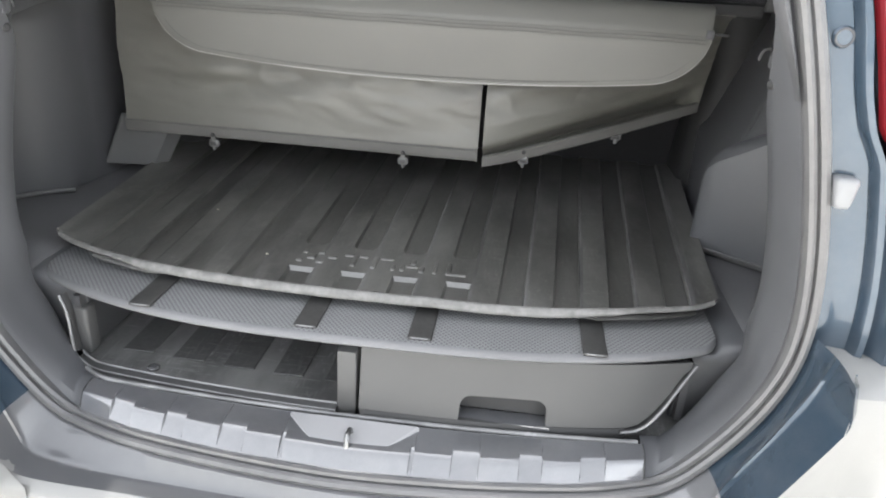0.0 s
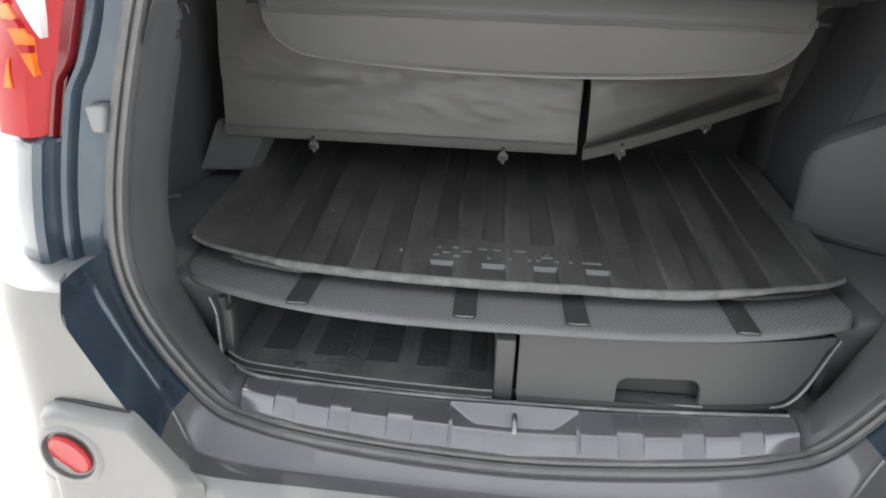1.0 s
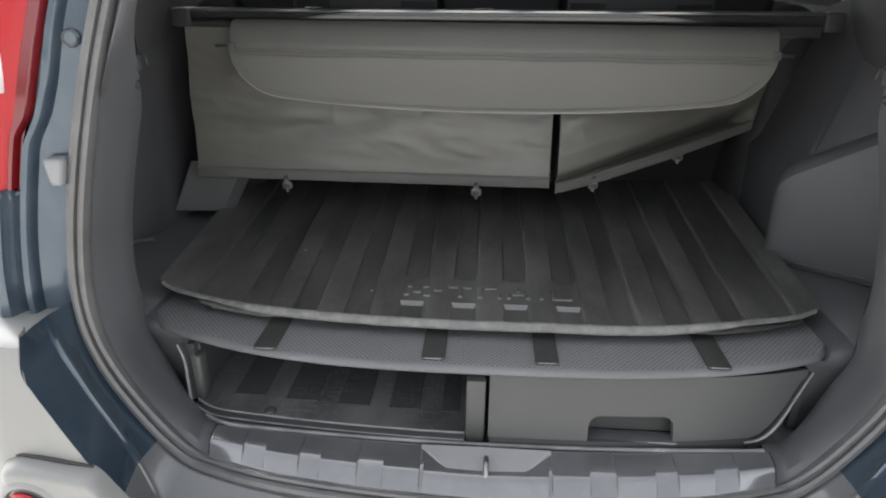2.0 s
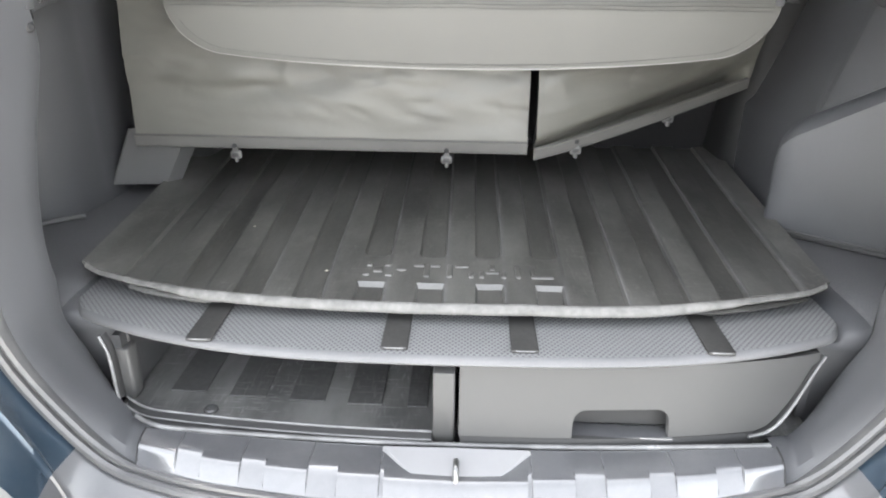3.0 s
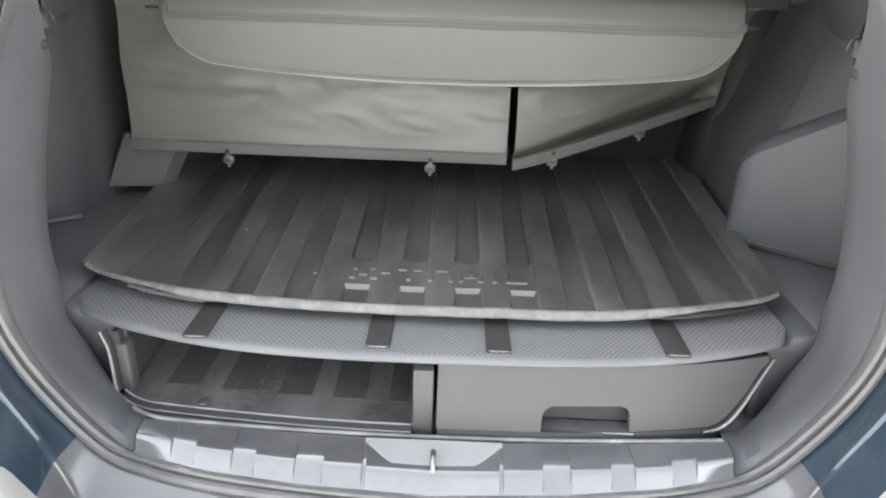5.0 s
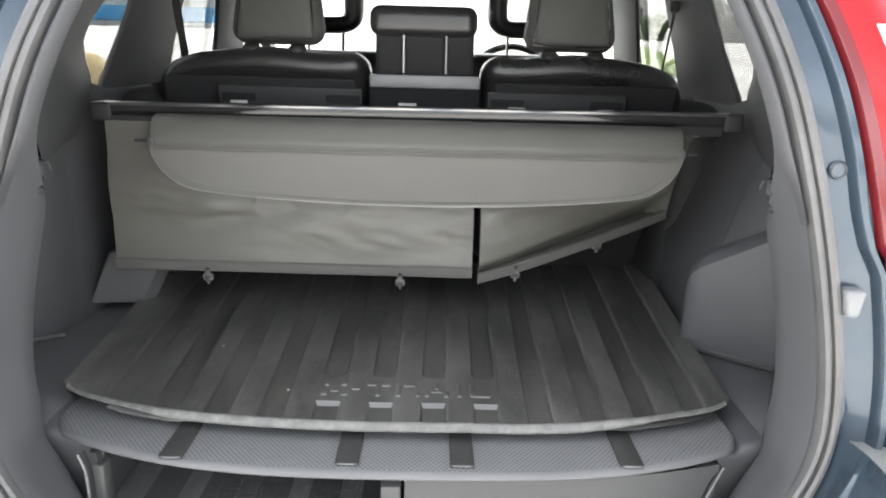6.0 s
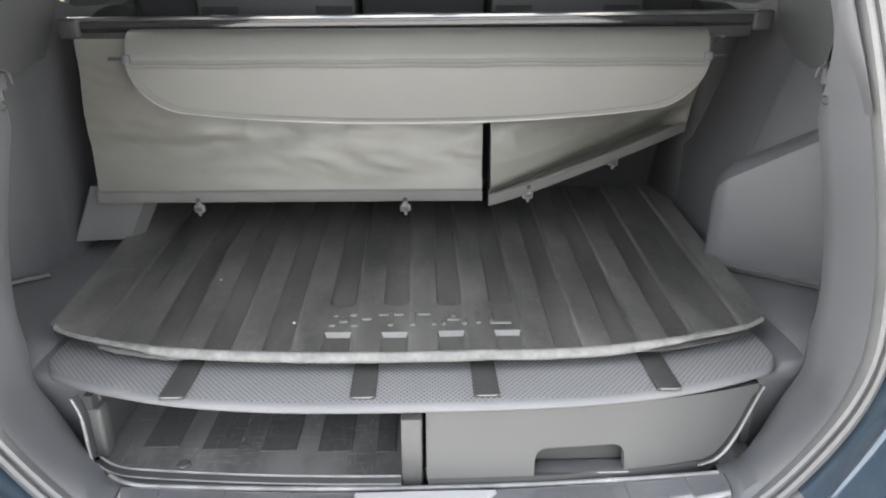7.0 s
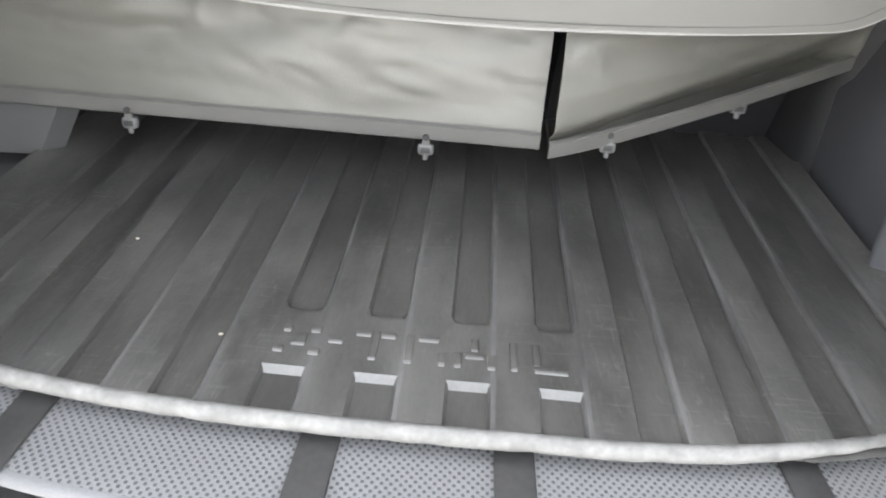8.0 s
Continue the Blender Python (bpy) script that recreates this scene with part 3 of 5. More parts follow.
unit = thing("storage_unit", "dark plastic two-bay storage unit built into the boot floor", "storage unit")
part("base", box(-0.516, 0.516, 0.115, 0.80, 0.655, 0.690, 0.004), TRAY, unit)
part("divider", box(-0.034, -0.004, 0.066, 0.78, 0.690, 0.811, 0.003), DRAWER, unit, "grey upright between the two bays")
for z, y, r in ((0.7125, 0.070, 0.0022), (0.7075, 0.058, 0.0017)):
    part("front_rail", tube([(x, y + 0.155 * x * x + 5.0 * max(0, -0.430 - x) ** 2, z + 1.6 * max(0, -0.455 - x) ** 2) for x in [-0.492 + 0.457 * k / 40 for k in range(41)]], r, 8), RAIL, unit, "worn shiny lip of the open bay")
part("front_bead", tube([(x, 0.052 + 0.075 * x * x + 6.0 * max(0, -0.405 - x) ** 2, 0.7055 + 0.025 * x * x) for x in [-0.462 + 0.892 * k / 60 for k in range(61)]], 0.0034, 8), RAIL, unit, "worn shiny bead along the foot of the unit")
part("front_wall", skin([[(x, 0.066 + 0.155 * x * x + 5.0 * max(0, -0.430 - x) ** 2 + q, z) for x in (-0.490 + 0.455 * k / 20,) for q, z in ((0.006, 0.712), (0.002, 0.711), (-0.006, 0.706), (-0.012, 0.702), (-0.014, 0.685))] for k in range(21)]), TRIM_DARK, unit)
for s in (-1, 1):
    part("side_wall", skin([[(s * 0.512, 0.150, 0.806 - 0.036 * k), (s * 0.512, 0.80, 0.806 - 0.036 * k)] for k in range(4)], thick=0.012), TRIM, unit)
    edge = smooth_line([(x, face_y(x, z) - 0.006, z) for x, z in ((0.511, 0.815), (0.500, 0.800), (0.484, 0.775), (0.467, 0.748), (0.449, 0.727), (0.430, 0.7155), (0.405, 0.7125))] if s > 0 else [(-0.513, 0.119, 0.822), (-0.503, 0.116, 0.797), (-0.5005, 0.115, 0.768), (-0.4995, 0.114, 0.738), (-0.498, 0.113, 0.719)], 5)
    part("floor_flank", skin([[(s * x, y, min(z, 0.806 + drop)) for x, z in ((0.49, 0.812), (0.545, 0.817), (0.556, 0.832), (0.60, 0.8375), (0.66, 0.841))] for y, drop in ((0.164, 0.0), (0.165, 0.012), (0.168, 0.022), (0.176, 0.030), (0.21, 0.04), (0.30, 0.04), (0.60, 0.04))]), REVEAL, unit, "dark plastic strip beside the board", 60)
    part("end_panel", box(*sorted((s * 0.497, s * 0.640)), 0.168, 0.182, 0.655, 0.812, 0.003), TRIM, unit)
    part("edge_strip", tube(edge, 0.0023, 8), RAIL, unit, "pale worn edge strip")
    part("edge_cheek", skin([[p + Vector((-s * a, b, 0)) for a, b in ((-0.003, 0.005), (0.001, 0.0045), (0.003, 0.007), (0.004, 0.014 if s < 0 else 0.03))] for p in edge]), TRIM_DARK, unit, "dark cheek behind the edge strip", 50)
part("back_wall", box(-0.50, 0.50, 0.78, 0.80, 0.66, 0.81, 0.002), TRIM_DARK, unit)

# rubber tray in the open bay, with sunk pads
bay = thing("bay_liner", "dusty black ribbed liner in the open storage bay", "liner")
part("sheet", skin([[(x, 0.083 + 0.155 * x * x + 5.0 * max(0, -0.430 - x) ** 2, 0.696), (x, 0.20, 0.696), (x, 0.775, 0.696)] for x in [-0.508 + 0.472 * k / 24 for k in range(25)]]), TRAY, bay)
for x0, x1 in ((-0.448, -0.391), (-0.353, -0.295), (-0.259, -0.203), (-0.168, -0.115), (-0.077, -0.046)):
    for y0, y1 in ((0.146 + 0.12 * x0 * x0, 0.40), (0.44, 0.74)):
        part("pad", box(x0, x1, y0, y1, 0.696, 0.6985, 0.0010, 1), PAD, bay)
cap = part("fixing_cap", disc((-0.368, 0.125, 0.6955), (0, 0, 1), 0.0105, 0.0055, 24, 0.002), RAIL, bay, "round clear fixing cap")
part("cap_slot", disc((-0.368, 0.125, 0.7005), (0, 0, 1), 0.0055, 0.0012, 18, 0.0004), TRIM, cap)
part("end_block", box(-0.520, -0.490, 0.146, 0.175, 0.697, 0.784, 0.004, 3), TRIM_LIGHT, bay)

# closed drawer
drawer = thing("drawer", "closed mid-grey plastic drawer with a notched hand grip", "drawer")
cols = []
N0, N1, NT = 0.158, 0.290, 0.757


def drawer_bottom(x):
    return float(np.interp(x, (0.415, 0.432, 0.448, 0.463, 0.476, 0.486, 0.494, 0.505), (0.716, 0.721, 0.734, 0.752, 0.770, 0.788, 0.800, 0.8080)))


rows = []
for x in (0.002, 0.004, 0.03, 0.06, 0.09, 0.12, 0.15, N0 - 0.001):
    rows.append((x, 0.716))
for a in range(7):
    t = math.pi / 2 * a / 6
    rows.append((N0 + 0.018 * (1 - math.cos(t)), NT - 0.018 * (1 - math.sin(t))))
for a in range(7):
    t = math.pi / 2 * (1 - a / 6)
    rows.append((N1 - 0.018 * (1 - math.cos(t)), NT - 0.018 * (1 - math.sin(t))))
for x in (N1 + 0.001, 0.32, 0.35, 0.38, 0.415, 0.424, 0.432, 0.440, 0.448, 0.455, 0.463, 0.470, 0.476, 0.486, 0.494, 0.505):
    rows.append((x, drawer_bottom(x)))
part("front", skin([[(x, face_y(x, z0 + (0.8185 - z0) * k / 5), z0 + (0.8185 - z0) * k / 5) for k in range(6)] for x, z0 in rows], thick=0.010), DRAWER, drawer, angle=30)
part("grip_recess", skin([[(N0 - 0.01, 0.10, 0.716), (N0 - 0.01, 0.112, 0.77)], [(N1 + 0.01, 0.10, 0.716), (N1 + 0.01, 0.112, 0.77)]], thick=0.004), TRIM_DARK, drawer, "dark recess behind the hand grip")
part("grip_floor", box(N0 - 0.008, N1 + 0.008, 0.066, 0.105, 0.708, 0.7155, 0.002), SILL, drawer)
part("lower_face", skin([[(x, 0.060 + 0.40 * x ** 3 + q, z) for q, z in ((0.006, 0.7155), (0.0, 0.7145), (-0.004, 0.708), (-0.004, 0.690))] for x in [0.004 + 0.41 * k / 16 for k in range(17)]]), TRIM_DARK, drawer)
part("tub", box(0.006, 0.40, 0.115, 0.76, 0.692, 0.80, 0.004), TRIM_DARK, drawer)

# load floor board
board = thing("load_floor", "grey dimpled load floor board with a rounded front edge", "load floor")
xs = [-0.583 + 1.130 * (0.5 - 0.5 * math.cos(math.pi * k / 56)) for k in range(57)]


def board_rows(prof, xs):
    return [[(x, (board_y(x) + 0.022 * max(0, (abs(x + 0.018) - 0.530) / 0.035) ** 3 + a) if a < 0.5 else 1.06, z) for a, z in prof] for x in xs]


part("edge", skin(board_rows([(0.9, 0.822), (0.06, 0.822), (0.010, 0.822), (0.003, 0.824), (0.0, 0.828), (0.002, 0.8325), (0.006, 0.836), (0.010, 0.837)], xs), thick=0.0), BOARD_EDGE, board, "smooth rounded front edge", 60)
part("top", skin(board_rows([(0.010, 0.837), (0.016, 0.8375), (0.05, 0.8375), (0.10, 0.8375), (0.2, 0.8375), (0.9, 0.8375)], xs)), BOARD, board, "grey cloth with small dimples")
for x in (-0.356, -0.087, 0.089, 0.351):
    y0 = 0.078 + 0.20 * abs(x) ** 3
    strip = part("grip_strip", box(x - 0.0185, x + 0.0185, y0, y0 + 0.30, 0.8365, 0.8425, 0.003, 2), STRIP, board, "black rubber anti-slip strip")
    part("worn_end", tube([(x + d * 0.0165, y0 + 0.0006 + 0.004 * abs(d) ** 6, 0.8405) for d in [-1 + k / 8 for k in range(17)]], 0.0013, 6), RAIL, strip, "pale worn front end")

# ---- ribbed mat ----
GROOVES = [-0.1335 + 0.0883 * k for k in range(-4, 8)]
mat = thing("boot_mat", "black ribbed rubber boot mat with a turned-up pale edge", "mat")
MAT_L, MAT_R = -0.588, 0.550


def fan(y):
    """The mat and its ribs widen towards the seats."""
    return 1 + 0.17 * (y - 0.17)


def mat_z(x, y):
    z = 0.866
    for k, c in enumerate(GROOVES):
        w = 0.0225
        if abs(x - c) > w + 0.008:
            continue
        across = 1 - smoothstep(w - 0.0016, w + 0.0012, abs(x - c))
        if 4 <= k <= 7:
            end = 0.3125 + 0.012 * max(0.0, (abs(x - c) - 0.008) / 0.0145) ** 3
            along = smoothstep(end, end + 0.006, y) + (1 - smoothstep(0.2135, 0.2205, y))
        else:
            along = 1.0
        z -= 0.0065 * across * along
    side = max((x - MAT_R) / 0.035 + 1, (MAT_L - x) / 0.035 + 1, 0)
    z += 0.007 * side * side
    z += 0.003 * noise.noise(Vector((x * 5, y * 3, 0.3)))
    return z


xs = {MAT_L, MAT_R}
for c in GROOVES:
    for d in (-0.0260, -0.0238, -0.0229, -0.0218, -0.0207, -0.0190, -0.008, 0.008, 0.0190, 0.0207, 0.0218, 0.0229, 0.0238, 0.0260):
        if MAT_L + 0.04 < c + d < MAT_R - 0.04:
            xs.add(round(c + d, 4))
for k in range(7):
    xs.add(round(MAT_L + 0.036 * k / 6, 4))
    xs.add(round(MAT_R - 0.036 * k / 6, 4))
xs = sorted(xs)
ys = [0.158, 0.172, 0.19, 0.205, 0.210, 0.2135, 0.2170, 0.2205, 0.224, 0.24, 0.26, 0.285, 0.305, 0.312, 0.314, 0.316, 0.318, 0.3205, 0.323, 0.326, 0.330, *[0.340 + 0.045 * k for k in range(17)]]
rows = []
for x in xs:
    f = mat_y(x) + 0.0075
    rows.append([(x * fan(y := max(v, f + 0.0006 * i)), y, mat_z(x, y)) for i, v in enumerate(ys)])
bm = skin(rows, thick=-0.004)
for face in bm.faces:
    c = face.calc_center_median()
    cx = c.x / fan(c.y)
    near = min(GROOVES, key=lambda g: abs(g - cx))
    k = GROOVES.index(near)
    sunk = abs(cx - near) < 0.0225 and not (4 <= k <= 7 and 0.2195 < c.y < 0.313)
    # right-hand walls only: scuffs plus side light put into the colour
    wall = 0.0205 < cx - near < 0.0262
    # slot walls facing the rear: their brightness is painted with the pale rubber
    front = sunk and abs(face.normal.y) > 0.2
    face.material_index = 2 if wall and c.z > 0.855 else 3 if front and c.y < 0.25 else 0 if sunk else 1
sheet = part("sheet", bm, RUBBER, mat, angle=22)
for extra in (RUBBER_WORN, SCUFF_LIT, BADGE):
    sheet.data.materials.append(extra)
lip = []
for k in range(161):
    x = MAT_L + (MAT_R - MAT_L) * k / 160
    f = mat_y(x)
    w = 0.0018 * noise.noise(Vector((x * 14, 2.0, 0))) + 0.0014 * noise.noise(Vector((x * 45, 5.0, 0)))
    side = max((x - MAT_R) / 0.035 + 1, (MAT_L - x) / 0.035 + 1, 0)
    z = 0.003 * noise.noise(Vector((x * 5, f * 3, 0.3))) + 0.007 * side * side
    # full and rolled in the middle, thin towards both corners, blunt again at the very ends
    full = smoothstep(-0.50, -0.36, x) * (1 - 0.75 * smoothstep(0.30, 0.44, x))
    full = max(0.16, full, 0.32 * side)
    up, down = 0.0032 * full, 0.0080 * full + 0.0015
    lip.append([(x, f + 0.0105, 0.8664 + z), (x, f + 0.0085, 0.8670 + up * 0.7 + z), (x, f + 0.0050 + w, 0.8672 + up + z), (x, f + 0.0015 + w, 0.8664 + up * 0.8 + z), (x, f - 0.0020 + w, 0.8648 + z),
                (x, f - 0.0040 * full + w, 0.8648 - down * 0.55 + z), (x, f - 0.0028 * full + w, 0.8648 - down * 0.9 + z), (x, f + 0.003 + w, 0.8640 - down + z), (x, f + 0.0105, 0.8640 - down * 0.6 + z)])
part("front_lip", skin(lip, close_v=True, caps=True), LIP, mat, "worn front lip, paler for the light from behind", 60)
# the rolled edge has split near both ends: a flap hangs below the lip there
for c0, c1, drop, fold_mat in ((-0.505, -0.335, 0.016, LIP), (0.305, 0.520, 0.014, RUBBER_WORN)):
    curl = []
    for k in range(49):
        u = k / 48
        x = c0 + (c1 - c0) * u
        f = mat_y(x)
        h = max(0.0, math.sin(math.pi * u)) ** 0.45
        e = 0.0014 * noise.noise(Vector((x * 60, 1.0, 2.0))) + 0.0012 * noise.noise(Vector((x * 150, 4.0, 2.0)))
        gap = 0.0045 * (1 - smoothstep(0.55, 1.0, u)) if c0 < 0 else 0.0045 * smoothstep(0.0, 0.35, u)
        top = 0.8615 - gap
        low = top - 0.0015 - (drop - gap) * 0.55 * h
        curl.append([(x, f + 0.016, top - 0.001), (x, f + 0.003 + e, top), (x, f - 0.001 - 0.0035 * h + e, top - 0.002 + 0.3 * e), (x, f - 0.0030 * h + e, (top + low) / 2),
                     (x, f + 0.0005 + 1.4 * e, low + e), (x, f + 0.016, low + 0.002)])
    part("under_fold", skin(curl, close_v=True, caps=True), fold_mat, mat, "crumpled fold under the lip", 60)
# embossed badge as plain raised bars, front-face light painted in paler rubber
for x0, x1, y0, y1 in ((-0.152, -0.141, 0.240, 0.248), (-0.117, -0.105, 0.240, 0.248), (-0.149, -0.140, 0.274, 0.284), (-0.121, -0.110, 0.276, 0.285), (-0.137, -0.122, 0.253, 0.271),
                       (-0.101, -0.085, 0.262, 0.269), (-0.075, -0.058, 0.278, 0.286), (-0.049, -0.033, 0.278, 0.286), (-0.058, -0.049, 0.241, 0.286),
                       (-0.022, -0.013, 0.241, 0.286), (-0.010, 0.012, 0.278, 0.286), (0.012, 0.020, 0.241, 0.259), (0.028, 0.036, 0.241, 0.262), (0.038, 0.059, 0.256, 0.263), (0.044, 0.053, 0.268, 0.287),
                       (0.061, 0.070, 0.241, 0.262), (0.084, 0.092, 0.242, 0.286), (0.107, 0.115, 0.250, 0.286), (0.107, 0.142, 0.242, 0.2495)):
    z = mat_z((x0 + x1) / 2, 0.266)
    bar = part("raised_bar", box(x0, x1, y0, y1, z - 0.003, z + 0.0062, 0.0018, 2), RUBBER_WORN, mat)
    part("front_face", box(x0 + 0.0006, x1 - 0.0006, y0 - 0.0022, y0 + 0.0008, z - 0.003, z + 0.0052, 0.0009, 1), BADGE, bar)

# crumbs on the mat
for cx, cy in ((-0.376, 0.438), (-0.212, 0.266), (-0.300, 0.420)):
    c = part("crumb", box(cx - 0.0026, cx + 0.0026, cy - 0.0020, cy + 0.0020, mat_z(cx / fan(cy), cy) + 0.0005, mat_z(cx / fan(cy), cy) + 0.0052, 0.0012, 1), CRUMB)
    tagged(c, "small pale crumb lying on the rubber mat", "crumb", "crumbs on the mat")

# ---- side trims of the boot ----
def side_trim(lower, upper, tops, s):
    """Rows from the foot over the top of the wheel box and its shoulder to the waist, rounded along the plan."""
    plan = smooth_line([(x, y, 0) for x, y in lower], 5)
    head = smooth_line([(x, y, 0) for x, y in upper], 5)
    tops = [q.x for q in smooth_line([(t, 0, 0) for t in tops], 5)]
    lower, upper = [(q.x, q.y) for q in plan], [(q.x, q.y) for q in head]
    rows = []
    for z in (0.78, 0.86):
        rows.append([(s * x, y, z) for x, y in lower])
    rows.append([(s * x, y, t - 0.012) for (x, y), t in zip(lower, tops)])
    rows.append([(s * (x * 0.85 + u * 0.15), y * 0.85 + v * 0.15, t + 0.010) for (x, y), (u, v), t in zip(lower, upper, tops)])
    rows.append([(s * (x + 2 * u) / 3, (y + 2 * v) / 3, (t + 2 * 1.27) / 3) for (x, y), (u, v), t in zip(lower, upper, tops)])
    rows.append([(s * u, v, 1.28) for u, v in upper])
    rows.append([(s * u, v, 1.37 - 0.031 * smoothstep(0.70, 0.82, v)) for u, v in upper])
    return skin(rows)


part("side_trim", side_trim([(0.575, 0.148), (0.72, 0.22), (0.765, 0.33), (0.755, 0.41), (0.745, 0.425), (0.616, 0.520), (0.606, 0.532), (0.605, 0.60), (0.650, 1.1)],
                            [(0.535, 0.148), (0.60, 0.22), (0.66, 0.33), (0.68, 0.42), (0.69, 0.45), (0.715, 0.56), (0.72, 0.60), (0.73, 0.70), (0.74, 1.1)],
                            [1.15, 1.14, 1.13, 1.125, 1.12, 1.035, 1.03, 1.03, 1.03], 1), TRIM, car, "dark grey side trim with a wheel box", 75)
part("side_trim", side_trim([(0.58, 0.148), (0.80, 0.24), (0.85, 0.34), (0.845, 0.42), (0.815, 0.475), (0.775, 0.515), (0.752, 0.56), (0.744, 0.62), (0.737, 0.70), (0.73, 1.1)],
                            [(0.535, 0.148), (0.62, 0.24), (0.68, 0.34), (0.705, 0.42), (0.715, 0.475), (0.72, 0.515), (0.725, 0.56), (0.73, 0.62), (0.735, 0.70), (0.74, 1.1)],
                            [1.2] * 10, -1), TRIM, car, "dark grey side trim with a wheel box", 75)


def taper(rows, line):
    """Lets the garnish grow out of the trim from its lower end."""
    for row, p in zip(rows, line):
        k = 0.1 + 0.9 * smoothstep(1.245, 1.36, p.z)
        for q in row[1:]:
            q.x, q.z = row[0].x + (q.x - row[0].x) * k, row[0].z + (q.z - row[0].z) * k
    return rows


for s, pts in ((1, [(0.605, 0.522, 0.850), (0.675, 0.470, 0.850), (0.748, 0.415, 0.850)]), (-1, [(0.742, 0.527, 0.850), (0.79, 0.495, 0.850), (0.838, 0.44, 0.850)])):
    part("ledge_bead", tube(smooth_line([(s * (x - 0.009), y - 0.007, z) for x, y, z in pts], 6), 0.0050, 8), TRIM_LIGHT, car, "raised bead along the foot of the trim")
    part("side_floor", skin([[(s * x, y, 0.843 - 0.012 * (x < 0.6) - 0.02 * (y < 0.16)) for x in (0.590, 0.602, 0.70, 0.85)] for y in (0.150, 0.170, 0.30, 0.60, 1.10)], thick=0.006), CARPET, car, "grey carpeted floor beside the mat", 60)
    hook = part("bag_hook", box(s * 0.512 - 0.005, s * 0.512 + 0.005, 0.108, 0.126, 1.262, 1.292, 0.003, 2), TRIM, car, "small dark bag hook")
    part("arm", tube(smooth_line([(s * 0.508, 0.112, 1.286), (s * 0.494, 0.108, 1.284), (s * 0.491, 0.110, 1.272)], 4), 0.0019, 8), TRIM_DARK, hook)
    part("knob", disc((s * 0.517, 0.118, 1.243), (-s, -0.5, 0), 0.0065, 0.006, 16, 0.003), TRIM_DARK, hook)
    high = [p for p in smooth_line(HALF, 10) if p.z > 1.245 and p.x > 0.30]
    part("pillar_garnish", skin(taper(rim(high, [(-0.026, 0.006), (-0.030, -0.002), (-0.034, -0.003), (-0.039, 0.003), (-0.042, 0.014)], s), high)), TRIM, car, "pale edge of the upper pillar trim", 50)
rows = []
for k in range(25):
    u = (k / 24) ** 1.4
    x, y = 0.570 + 0.178 * u, 0.541 - 0.125 * u
    near = min(1.0, u / 0.16)
    zt = 1.036 + 0.137 * u - 0.030 * (1 - math.sqrt(max(0.0, 1 - (1 - near) ** 2)))
    e = 0.016 * math.sqrt(max(0.0, 1 - (1 - near) ** 2))
    face = [(x - e * 0.6, y - e, 0.858 + (zt - 0.878) * j / 8) for j in range(9)]
    turn = [(x - e * 0.6 * math.cos(a) + 0.010 * math.sin(a), y - e * math.cos(a) + 0.014 * math.sin(a), zt - 0.020 + 0.022 * math.sin(a)) for a in (0.35, 0.75, 1.15, 1.5)]
    rows.append([(x + 0.012 - e, y + 0.012 - e, 0.856)] + face + turn + [(x + 0.03, y + 0.035, zt + 0.005)])
# thin paler tube added to draw the highlight along the lower edge
part("panel_bead", tube([Vector(r[1]) + Vector((-0.002, -0.003, 0.002)) for r in rows[3:]], 0.0026, 8), TRIM_LIGHT, car, "pale bead for the highlight at the panel's foot")
part("pocket_panel", skin(rows, thick=0.003), REVEAL, car, "paler grey panel on the wheel box")
rows = []
for k in range(7):
    u = k / 6
    x0, x1 = -0.742 + 0.050 * u, -0.632 + 0.06 * u
    y, z = 0.655 + 0.010 * u, 0.870 + 0.118 * u
    rows.append([(x0, y + 0.03, z), (x0 - 0.001, y + 0.008, z), (x0 + 0.004, y, z), (x0 + 0.012, y + 0.003, z), ((x0 + x1) / 2, y + 0.008, z), (x1, y + 0.014, z), (x1 + 0.02, y + 0.05, z)])
part("cover_edge", tube([Vector(r[1]) + Vector((0.003, -0.004, 0)) for r in rows], 0.0042, 8), TRIM_LIGHT, car, "rounded edge of the wheel box cover")
part("wheel_box_cover", skin(rows, thick=0.003), TRIM_LIGHT, car, "paler moulded cover of the wheel box", 50)
for s in (-1, 1):
    part("wheel_arch", box(s * 0.685 - 0.075, s * 0.685 + 0.075, 0.86, 1.35, 0.62, 1.34, 0.07, 6), TRIM_DARK, car)
part("boot_floor", box(-0.80, 0.80, 0.06, 2.8, 0.60, 0.652, 0.0), TRIM_DARK, car)

# ---- cabin sides and roof ----
def wall_x(z):
    return 0.745 - 0.25 * max(0, z - 1.35)


